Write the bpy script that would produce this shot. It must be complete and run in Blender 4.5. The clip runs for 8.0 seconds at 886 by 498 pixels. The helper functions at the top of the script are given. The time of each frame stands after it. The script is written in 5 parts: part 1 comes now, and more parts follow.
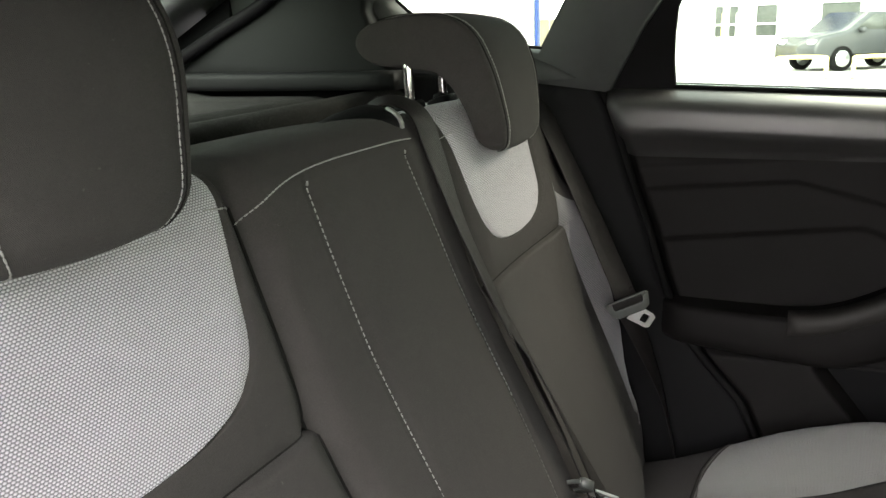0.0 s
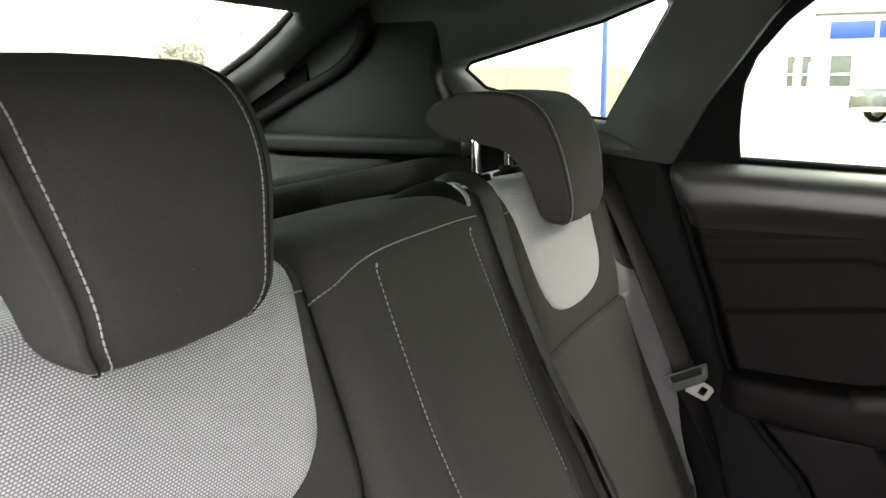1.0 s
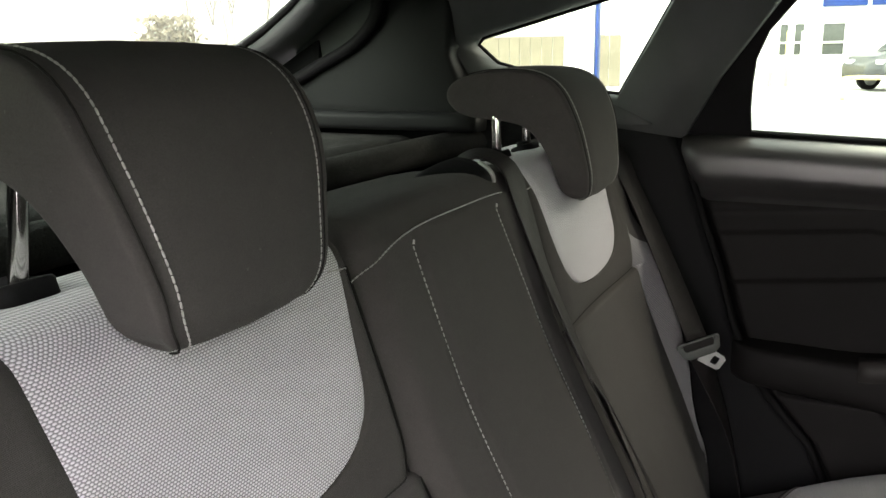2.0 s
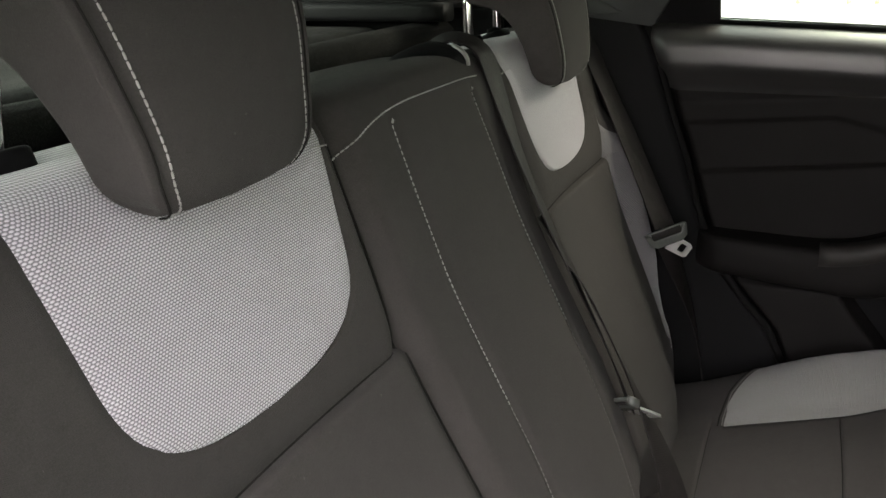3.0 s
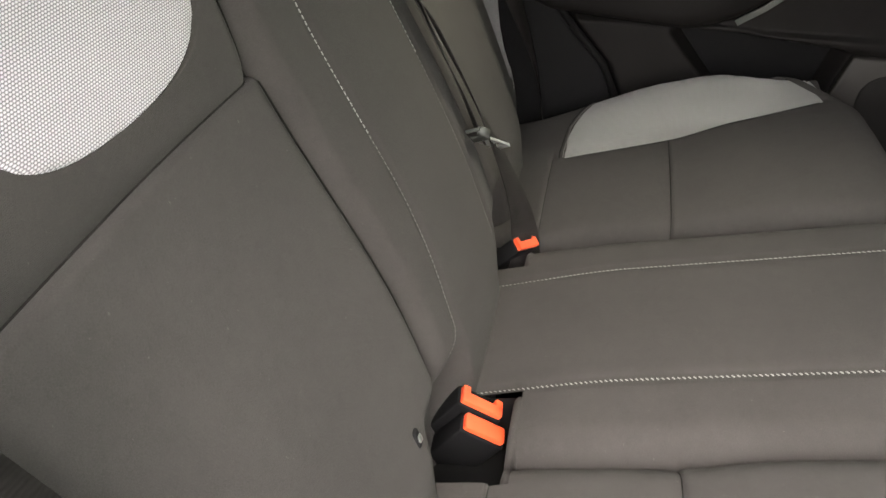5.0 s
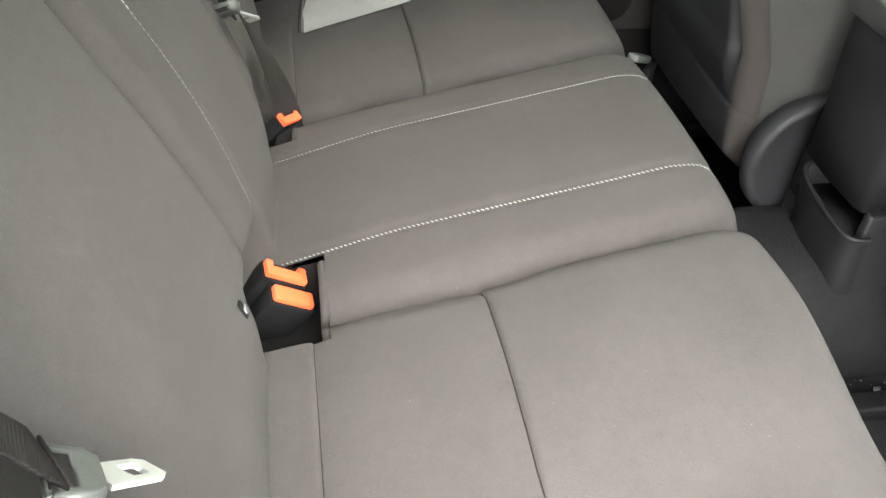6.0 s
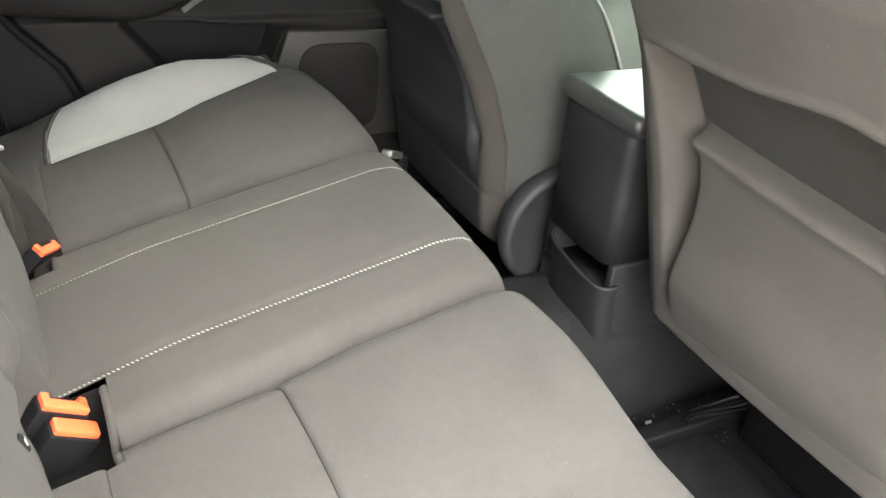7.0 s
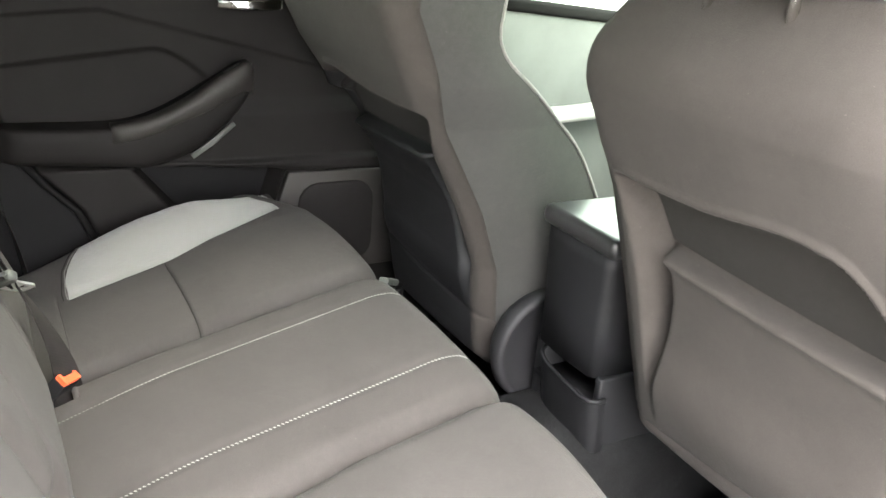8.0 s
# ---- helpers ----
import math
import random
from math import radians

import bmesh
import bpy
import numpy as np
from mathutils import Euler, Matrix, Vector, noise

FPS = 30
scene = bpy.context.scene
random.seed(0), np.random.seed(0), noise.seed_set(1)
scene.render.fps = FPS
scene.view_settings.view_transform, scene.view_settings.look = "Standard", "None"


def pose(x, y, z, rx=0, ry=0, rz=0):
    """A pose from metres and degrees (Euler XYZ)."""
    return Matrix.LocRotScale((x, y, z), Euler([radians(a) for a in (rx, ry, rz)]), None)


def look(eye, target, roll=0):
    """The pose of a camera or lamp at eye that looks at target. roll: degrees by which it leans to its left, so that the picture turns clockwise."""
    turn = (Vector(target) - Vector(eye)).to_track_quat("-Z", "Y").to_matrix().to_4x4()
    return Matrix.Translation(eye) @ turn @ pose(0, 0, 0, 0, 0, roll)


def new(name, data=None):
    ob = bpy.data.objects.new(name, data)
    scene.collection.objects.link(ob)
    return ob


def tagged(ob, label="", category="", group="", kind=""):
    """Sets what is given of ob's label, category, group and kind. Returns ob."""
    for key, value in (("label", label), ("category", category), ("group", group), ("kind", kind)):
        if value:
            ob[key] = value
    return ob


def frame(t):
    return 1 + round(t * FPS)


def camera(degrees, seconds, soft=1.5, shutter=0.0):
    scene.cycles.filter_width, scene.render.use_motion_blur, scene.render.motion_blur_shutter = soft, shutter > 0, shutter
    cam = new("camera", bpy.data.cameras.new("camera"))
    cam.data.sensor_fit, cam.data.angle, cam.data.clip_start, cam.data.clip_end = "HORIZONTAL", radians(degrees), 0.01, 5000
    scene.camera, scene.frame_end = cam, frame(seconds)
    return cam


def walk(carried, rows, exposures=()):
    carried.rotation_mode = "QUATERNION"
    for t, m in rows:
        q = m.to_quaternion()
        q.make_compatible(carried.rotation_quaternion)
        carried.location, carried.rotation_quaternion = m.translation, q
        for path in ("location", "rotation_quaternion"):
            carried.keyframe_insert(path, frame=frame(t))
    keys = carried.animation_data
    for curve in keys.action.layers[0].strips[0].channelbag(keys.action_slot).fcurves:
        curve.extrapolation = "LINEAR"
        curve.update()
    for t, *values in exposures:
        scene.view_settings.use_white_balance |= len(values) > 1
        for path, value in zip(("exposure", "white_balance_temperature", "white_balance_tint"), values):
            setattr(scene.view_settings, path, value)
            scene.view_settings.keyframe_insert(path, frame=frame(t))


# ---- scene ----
cam = camera(55.2, 8.0)
PATH = [
    (0, (-0.707, -0.086, 1.3), (1.084, 0.657, 0.81), -1.7),
    (0.5, (-0.715, -0.092, 1.334), (1.059, 0.742, 0.934), -0.3),
    (1, (-0.728, -0.093, 1.344), (1.025, 0.786, 0.948), -0.5),
    (2.3, (-0.773, -0.061, 1.354), (0.975, 0.773, 0.854), -1.0),
    (2.5, (-0.777, -0.059, 1.346), (0.969, 0.756, 0.811), -1.1),
    (3, (-0.776, -0.05, 1.324), (0.958, 0.696, 0.663), -1.2),
    (3.5, (-0.776, -0.049, 1.31), (0.928, 0.644, 0.525), -0.9),
    (4, (-0.78, -0.055, 1.296), (0.89, 0.571, 0.392), -1.0),
    (4.2, (-0.782, -0.048, 1.288), (0.881, 0.529, 0.338), -0.7),
    (5.3, (-0.806, -0.027, 1.271), (0.789, 0.149, 0.078), 0.5),
    (5.5, (-0.815, -0.014, 1.263), (0.758, 0.038, 0.029), 1.0),
    (6, (-0.845, 0.039, 1.262), (0.642, -0.299, -0.032), 5.2),
    (6.5, (-0.866, 0.057, 1.251), (0.606, -0.629, 0.083), 7.7),
    (7, (-0.888, 0.063, 1.25), (0.597, -0.807, 0.231), 6.9),
    (7.5, (-0.915, 0.081, 1.259), (0.618, -0.817, 0.341), 5.9),
    (8, (-0.959, 0.117, 1.281), (0.643, -0.82, 0.537), 5.1),
]
walk(cam, [(t, look(eye, target, roll)) for t, eye, target, roll in PATH],
     [(0.0, 2.85, 6650, 16), (1.0, 2.9, 6650, 16), (2.5, 2.4, 6700, 19), (3.5, 2.55, 6800, 18), (4.0, 2.9, 6950, 18), (5.5, 3.45, 6850, 13), (6.0, 4.0, 6650, 11), (6.5, 4.15, 6720, 10.5), (7.5, 4.2, 6680, 10.5), (8.0, 4.2, 6640, 13)])

# world, light and exposure
world = bpy.data.worlds.new("sky")
scene.world = world
world.use_nodes = True
wn = world.node_tree.nodes
sky = wn.new("ShaderNodeTexSky")
sky.sky_type = "NISHITA"
sky.sun_disc = False
sky.sun_elevation = radians(50)
sky.sun_rotation = radians(-95)
sky.air_density, sky.dust_density, sky.ozone_density = 2.0, 2.0, 1.0
wn["Background"].inputs["Strength"].default_value = 0.15
grey_sky = wn.new("ShaderNodeHueSaturation")  # cloud takes the blue out of the sky
grey_sky.inputs["Saturation"].default_value = 0.2
grey_sky.inputs["Value"].default_value = 1.5
world.node_tree.links.new(sky.outputs["Color"], grey_sky.inputs["Color"])
world.node_tree.links.new(grey_sky.outputs["Color"], wn["Background"].inputs["Color"])

sun = new("sun", bpy.data.lights.new("sun", "SUN"))
sun.data.energy, sun.data.angle, sun.data.color = 0.95, radians(60), (1.0, 0.99, 0.975)
sun.matrix_world = look((-7, 1.2, 8.5), (0, 0, 0))

# fill lamp added above the far rear window, unseen, to brighten the far seat
far_fill = new("far_fill_lamp", bpy.data.lights.new("far_fill_lamp", "AREA"))
far_fill.data.shape, far_fill.data.size, far_fill.data.size_y = "RECTANGLE", 0.8, 0.4
far_fill.data.energy, far_fill.data.color = 5.0, (1.0, 0.99, 0.80)
far_fill.matrix_world = look((1.06, -0.45, 1.80), (0.38, 0.10, 0.97))


# ---- materials ----
def material(name, base, rough=0.8, metal=0.0, spec=0.5):
    m = bpy.data.materials.new(name)
    m.use_nodes = True
    b = m.node_tree.nodes["Principled BSDF"]
    b.inputs["Base Color"].default_value = (*base, 1)
    b.inputs["Roughness"].default_value = rough
    b.inputs["Metallic"].default_value = metal
    b.inputs["Specular IOR Level"].default_value = spec
    return m, m.node_tree.nodes, m.node_tree.links, b


def coords(nodes, links, scale=(1, 1, 1), turn=0.0):
    c = nodes.new("ShaderNodeTexCoord")
    mp = nodes.new("ShaderNodeMapping")
    mp.inputs["Scale"].default_value = scale
    mp.inputs["Rotation"].default_value = (0, 0, turn)
    links.new(c.outputs["Object"], mp.inputs["Vector"])
    return mp.outputs["Vector"]


def noise_node(nodes, links, vec, scale, detail=3.0, rough=0.5):
    n = nodes.new("ShaderNodeTexNoise")
    n.inputs["Scale"].default_value = scale
    n.inputs["Detail"].default_value = detail
    n.inputs["Roughness"].default_value = rough
    links.new(vec, n.inputs["Vector"])
    return n.outputs["Fac"]


def maths(nodes, links, op, a, b=0.0, c=None):
    n = nodes.new("ShaderNodeMath")
    n.operation = op
    for k, v in enumerate((a, b) if c is None else (a, b, c)):
        if isinstance(v, (int, float)):
            n.inputs[k].default_value = v
        else:
            links.new(v, n.inputs[k])
    return n.outputs[0]


def ramp(nodes, links, fac, stops):
    r = nodes.new("ShaderNodeValToRGB")
    el = r.color_ramp.elements
    while len(el) < len(stops):
        el.new(0.5)
    for e, (p, c) in zip(el, stops):
        e.position, e.color = p, (*c, 1)
    links.new(fac, r.inputs["Fac"])
    return r.outputs["Color"]


def bump(nodes, links, b, height, strength=0.3, dist=0.001):
    n = nodes.new("ShaderNodeBump")
    n.inputs["Strength"].default_value = strength
    n.inputs["Distance"].default_value = dist
    links.new(height, n.inputs["Height"])
    links.new(n.outputs["Normal"], b.inputs["Normal"])


def scaled(c, k):
    return tuple(v * k for v in c)


def fabric(name, base, sheen=0.03, weave=0.0011):
    """Fine dark upholstery: small plain weave, soft mottling, lint specks."""
    m, nd, lk, b = material(name, base, 0.95, 0, 0.08)
    v = coords(nd, lk)
    sep = nd.new("ShaderNodeSeparateXYZ")
    lk.new(v, sep.inputs[0])
    k = 2 * math.pi / weave
    a = maths(nd, lk, "SINE", maths(nd, lk, "MULTIPLY", sep.outputs["X"], k))
    u = maths(nd, lk, "ADD", sep.outputs["Z"], sep.outputs["Y"])
    c = maths(nd, lk, "SINE", maths(nd, lk, "MULTIPLY", u, k))
    w = maths(nd, lk, "MULTIPLY", a, c)
    big = noise_node(nd, lk, v, 9.0, 4.0, 0.6)
    fine = noise_node(nd, lk, v, 900.0, 2.0, 0.6)
    mid = noise_node(nd, lk, v, 75.0, 4.0, 0.65)
    lint = noise_node(nd, lk, v, 260.0, 1.0, 0.3)
    mix = maths(nd, lk, "MULTIPLY_ADD", w, 0.06, maths(nd, lk, "MULTIPLY_ADD", fine, 0.50, maths(nd, lk, "MULTIPLY_ADD", mid, 0.22, maths(nd, lk, "MULTIPLY", big, 0.28))))
    col = ramp(nd, lk, mix, [(0.30, scaled(base, 0.74)), (0.5, base), (0.70, scaled(base, 1.28))])
    mx = nd.new("ShaderNodeMixRGB")
    mx.inputs[2].default_value = (*scaled(base, 2.2), 1)
    lk.new(maths(nd, lk, "MULTIPLY", maths(nd, lk, "GREATER_THAN", lint, 0.80), 0.5), mx.inputs[0])
    lk.new(col, mx.inputs[1])
    lk.new(mx.outputs[0], b.inputs["Base Color"])
    b.inputs["Sheen Weight"].default_value = sheen
    b.inputs["Sheen Roughness"].default_value = 0.55
    bump(nd, lk, b, maths(nd, lk, "MULTIPLY_ADD", w, 0.3, fine), 0.5, 0.0006)
    return m


def woven(name, light, dark, px=0.0052, pz=0.0033, axis="Z"):
    """Two-tone woven fabric: rows of light yarn floats, each row set over from the last, on a dark ground."""
    m, nd, lk, b = material(name, light, 0.85, 0, 0.25)
    v = coords(nd, lk)
    sep = nd.new("ShaderNodeSeparateXYZ")
    lk.new(v, sep.inputs[0])
    row = maths(nd, lk, "DIVIDE", sep.outputs[axis], pz)
    cell = maths(nd, lk, "FLOOR", row)
    odd = maths(nd, lk, "MULTIPLY", cell, 0.5)
    col = maths(nd, lk, "ADD", maths(nd, lk, "DIVIDE", sep.outputs["X"], px), odd)
    fx = maths(nd, lk, "ABSOLUTE", maths(nd, lk, "SUBTRACT", maths(nd, lk, "FRACT", col), 0.5))
    fz = maths(nd, lk, "ABSOLUTE", maths(nd, lk, "SUBTRACT", maths(nd, lk, "FRACT", row), 0.5))
    dx = maths(nd, lk, "POWER", maths(nd, lk, "MULTIPLY", fx, 2.1), 2.0)
    dz = maths(nd, lk, "POWER", maths(nd, lk, "MULTIPLY", fz, 2.2), 2.0)
    r = maths(nd, lk, "SUBTRACT", 1.0, maths(nd, lk, "ADD", dx, dz))
    r = maths(nd, lk, "MAXIMUM", r, 0.0)
    fine = noise_node(nd, lk, v, 1500.0, 2.0, 0.6)
    big = noise_node(nd, lk, v, 14.0, 3.0, 0.5)
    f = maths(nd, lk, "ADD", maths(nd, lk, "MULTIPLY_ADD", fine, 0.25, r), maths(nd, lk, "MULTIPLY", big, 0.12))
    c = ramp(nd, lk, f, [(0.18, dark), (0.5, scaled(light, 0.62)), (0.95, light)])
    lk.new(c, b.inputs["Base Color"])
    b.inputs["Sheen Weight"].default_value = 0.25
    bump(nd, lk, b, r, 0.6, 0.0009)
    return m


def plastic(name, base, rough=0.5, grain=0.5, spec=0.5, metal=0.0):
    """Grained trim plastic."""
    m, nd, lk, b = material(name, base, rough, metal, spec)
    v = coords(nd, lk)
    fine = noise_node(nd, lk, v, 700.0, 2.0, 0.6)
    big = noise_node(nd, lk, v, 7.0, 4.0, 0.6)
    c = ramp(nd, lk, big, [(0.3, scaled(base, 0.82)), (0.7, scaled(base, 1.18))])
    lk.new(c, b.inputs["Base Color"])
    rr = maths(nd, lk, "MULTIPLY_ADD", big, 0.22, rough - 0.11)
    lk.new(rr, b.inputs["Roughness"])
    bump(nd, lk, b, fine, grain, 0.0004)
    return m


def webbing(name, base):
    m, nd, lk, b = material(name, base, 0.6, 0, 0.15)
    v = coords(nd, lk)
    sep = nd.new("ShaderNodeSeparateXYZ")
    lk.new(v, sep.inputs[0])
    s = maths(nd, lk, "ADD", maths(nd, lk, "MULTIPLY", sep.outputs["Z"], 2600.0), maths(nd, lk, "MULTIPLY", sep.outputs["X"], 1500.0))
    w = maths(nd, lk, "SINE", s)
    big = noise_node(nd, lk, v, 40.0, 3.0, 0.5)
    f = maths(nd, lk, "MULTIPLY_ADD", w, 0.12, big)
    lk.new(ramp(nd, lk, f, [(0.3, scaled(base, 0.7)), (0.7, scaled(base, 1.3))]), b.inputs["Base Color"])
    bump(nd, lk, b, w, 0.3, 0.0005)
    return m


def carpet(name, base):
    m, nd, lk, b = material(name, base, 1.0, 0, 0.1)
    v = coords(nd, lk)
    fine = noise_node(nd, lk, v, 420.0, 3.0, 0.7)
    big = noise_node(nd, lk, v, 12.0, 4.0, 0.6)
    f = maths(nd, lk, "MULTIPLY_ADD", fine, 0.6, maths(nd, lk, "MULTIPLY", big, 0.5))
    lk.new(ramp(nd, lk, f, [(0.35, scaled(base, 0.45)), (0.6, base), (0.8, scaled(base, 2.0))]), b.inputs["Base Color"])
    bump(nd, lk, b, fine, 0.9, 0.003)
    return m


def pane(name, tint=(0.81, 0.89, 0.80), dust=0.0):
    m = bpy.data.materials.new(name)
    m.use_nodes = True
    nd, lk = m.node_tree.nodes, m.node_tree.links
    nd.clear()
    out = nd.new("ShaderNodeOutputMaterial")
    mix = nd.new("ShaderNodeMixShader")
    fr = nd.new("ShaderNodeLayerWeight")
    gloss = maths(nd, lk, "MULTIPLY_ADD", maths(nd, lk, "POWER", fr.outputs["Facing"], 5.0), 0.8, 0.035)
    tr = nd.new("ShaderNodeBsdfTransparent")
    tr.inputs["Color"].default_value = (*tint, 1)
    gl = nd.new("ShaderNodeBsdfGlossy")
    gl.inputs["Roughness"].default_value = 0.02
    lk.new(gloss, mix.inputs[0])
    lk.new(tr.outputs[0], mix.inputs[1])
    lk.new(gl.outputs[0], mix.inputs[2])
    # dust: share of a pale translucent veil that imitates a washed-out, hazy view
    veil = nd.new("ShaderNodeMixShader")
    haze = nd.new("ShaderNodeBsdfTranslucent")
    haze.inputs["Color"].default_value = (0.8, 0.8, 0.78, 1)
    specks = noise_node(nd, lk, coords(nd, lk), 6.0, 4.0)
    lk.new(maths(nd, lk, "MULTIPLY", specks, 2.0 * dust), veil.inputs[0])
    lk.new(mix.outputs[0], veil.inputs[1])
    lk.new(haze.outputs[0], veil.inputs[2])
    lk.new(veil.outputs[0], out.inputs["Surface"])
    return m


def mottled(name, base, scale=3.0, rough=0.9, lo=0.75, hi=1.25):
    m, nd, lk, b = material(name, base, rough, 0, 0.3)
    v = coords(nd, lk)
    f = maths(nd, lk, "MULTIPLY_ADD", noise_node(nd, lk, v, scale * 30, 3.0), 0.5, maths(nd, lk, "MULTIPLY", noise_node(nd, lk, v, scale, 5.0), 0.5))
    lk.new(ramp(nd, lk, f, [(0.3, scaled(base, lo)), (0.7, scaled(base, hi))]), b.inputs["Base Color"])
    bump(nd, lk, b, f, 0.3, 0.01)
    return m


FAB = fabric("charcoal_fabric", (0.0355, 0.0328, 0.0310))
FAB2 = fabric("charcoal_fabric_smooth", (0.0376, 0.0350, 0.0332))
WOV = woven("grey_woven_fabric", (0.50, 0.48, 0.51), (0.15, 0.145, 0.152), 0.0031, 0.0019)
WOV_PAD = woven("grey_woven_pad", (0.25, 0.252, 0.240), (0.16, 0.162, 0.155), 0.0026, 0.0018, axis="Y")
WOV_WING = woven("grey_woven_wing", (0.21, 0.205, 0.215), (0.08, 0.077, 0.081), 0.0036, 0.0024)
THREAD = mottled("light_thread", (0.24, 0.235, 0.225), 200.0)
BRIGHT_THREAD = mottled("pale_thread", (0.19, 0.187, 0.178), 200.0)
# dimmer copy of the light thread; shade on sunken stitches put in its colour
DIM_THREAD = mottled("dimmed_thread", (0.13, 0.125, 0.12), 200.0)
# dark cloth for the strips that paint shade into the seams
SEAM = fabric("seam_shade_line", (0.012, 0.011, 0.0105), 0.0)
BLACK = plastic("black_plastic", (0.006, 0.006, 0.0064), 0.6, 0.5, 0.06)
TRIM = plastic("dark_trim", (0.019, 0.019, 0.0205), 0.5, 0.5, 0.2)
TRIM_SOFT = plastic("door_soft_trim", (0.0086, 0.0080, 0.0079), 0.6, 0.5, 0.08)
# lighter, glossier copy of the door trim; window light put into its colour
DOORTOP = plastic("door_trim_lit_top", (0.028, 0.028, 0.027), 0.40, 0.4, 0.7)
PILLAR = plastic("pillar_trim", (0.050, 0.054, 0.052), 0.6, 0.5, 0.3)
PILLAR_SATIN = plastic("pillar_satin_trim", (0.015, 0.017, 0.0163), 0.38, 0.4, 0.8)
BOOT = plastic("boot_side_trim", (0.0066, 0.0072, 0.0070), 0.6, 0.5, 0.12)
HANDLE = plastic("handle_trim", (0.0185, 0.0172, 0.0162), 0.55, 0.4, 0.2)
GREY = plastic("grey_plastic", (0.17, 0.175, 0.165), 0.45)
LATCH = plastic("latch_plastic", (0.055, 0.06, 0.055), 0.4)
SEATBACK = fabric("front_seat_fabric", (0.040, 0.0355, 0.032))
# seat fabric darkened for the shade in the pocket's mouth
POCKET = fabric("pocket_mouth_shade", (0.018, 0.0165, 0.015))
# darker copy of the seat back, painting shade on the far seat's lower face
SEATDARK = plastic("front_seat_pocket_shaded", (0.014, 0.0145, 0.0155), 0.55, 0.6, 0.3)
SIDEVINYL = fabric("front_seat_side_fabric", (0.034, 0.034, 0.032))
WEB = webbing("belt_webbing", (0.0135, 0.0120, 0.0118))
ORANGE = plastic("orange_button", (0.75, 0.085, 0.03), 0.4, 0.1)
CHROME = plastic("chrome", (0.78, 0.77, 0.74), 0.12, 0.0, 0.5, 1.0)
STEEL = plastic("brushed_steel", (0.80, 0.80, 0.79), 0.42, 0.05, 0.5, 1.0)
CARPET = carpet("floor_carpet", (0.016, 0.0162, 0.0168))
LINER = carpet("headliner", (0.013, 0.0135, 0.0138))
SHELF = carpet("shelf_carpet", (0.024, 0.024, 0.0225))
GLASS = pane("window_glass")
HAZED = pane("hazed_tailgate_glass", dust=0.02)
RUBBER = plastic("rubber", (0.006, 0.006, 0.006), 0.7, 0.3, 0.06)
CARPAINT = plastic("body_paint", (0.06, 0.062, 0.065), 0.3, 0.0)
LIDVINYL = plastic("lid_vinyl", (0.03, 0.03, 0.03), 0.34, 0.1, 0.6)
CONSOLE = plastic("console_plastic", (0.0110, 0.0112, 0.0122), 0.5, 0.5, 0.25)


# ---- mesh helpers ----
def mesh_ob(name, V, F, mat, parent=None, label="", smooth=True, weld=1e-5):
    bm = bmesh.new()
    vs = [bm.verts.new(v) for v in V]
    bm.verts.ensure_lookup_table()
    for f in F:
        try:
            bm.faces.new([vs[i] for i in f])
        except ValueError:
            pass
    bmesh.ops.remove_doubles(bm, verts=bm.verts[:], dist=weld)
    bmesh.ops.dissolve_degenerate(bm, dist=1e-6, edges=bm.edges[:])
    bmesh.ops.recalc_face_normals(bm, faces=bm.faces[:])
    return part(name, bm, mat, parent, label, smooth)


def part(name, bm, mat, parent=None, label="", smooth=True):
    me = bpy.data.meshes.new(name)
    bm.to_mesh(me)
    bm.free()
    me.materials.append(mat)
    if smooth:
        me.polygons.foreach_set("use_smooth", [True] * len(me.polygons))
    ob = new(name, me)
    if parent is not None:
        ob.parent = parent
    if label:
        tagged(ob, label)
    return ob


def thing(name, m=None, label="", category="", group="", kind=""):
    ob = new(name)
    ob.empty_display_size = 0.05
    if m is not None:
        ob.matrix_world = m
    return tagged(ob, label, category, group, kind)


def sstep(a, b, x):
    t = min(1.0, max(0.0, (x - a) / (b - a)))
    return t * t * (3 - 2 * t)


def groove(d, w, depth):
    return -depth * math.exp(-((d / w) ** 2))


def dip(d):
    """Cloth drawn into a seam: rounded on its far side, nearly flat on its near side."""
    return 0.012 * math.exp(-d / 0.020) if d > 0 else 0.012 * math.exp(d / 0.0022)


def lerp_table(table, x):
    if x <= table[0][0]:
        return table[0][1]
    for (a, va), (b, vb) in zip(table, table[1:]):
        if x <= b:
            return va + (vb - va) * (x - a) / (b - a)
    return table[-1][1]


def smooth_table(table, x):
    """Like lerp_table, but rounded at the table's points."""
    w = 0.03
    return sum(lerp_table(table, x + w * k) for k in (-1.0, -0.6, -0.25, 0.25, 0.6, 1.0)) / 6


def smooth_curve(pts, n, closed=False):
    """Catmull-Rom through the points, n steps a span."""
    P = [Vector(p) for p in pts]
    out, c = [], len(P)
    for i in range(c if closed else c - 1):
        p0, p1, p2, p3 = (P[(i + k) % c] if closed else P[min(max(i + k, 0), c - 1)] for k in (-1, 0, 1, 2))
        for j in range(n):
            t = j / n
            out.append(0.5 * ((2 * p1) + (p2 - p0) * t + (2 * p0 - 5 * p1 + 4 * p2 - p3) * t * t + (3 * p1 - p0 - 3 * p2 + p3) * t**3))
    if not closed:
        out.append(P[-1])
    return out


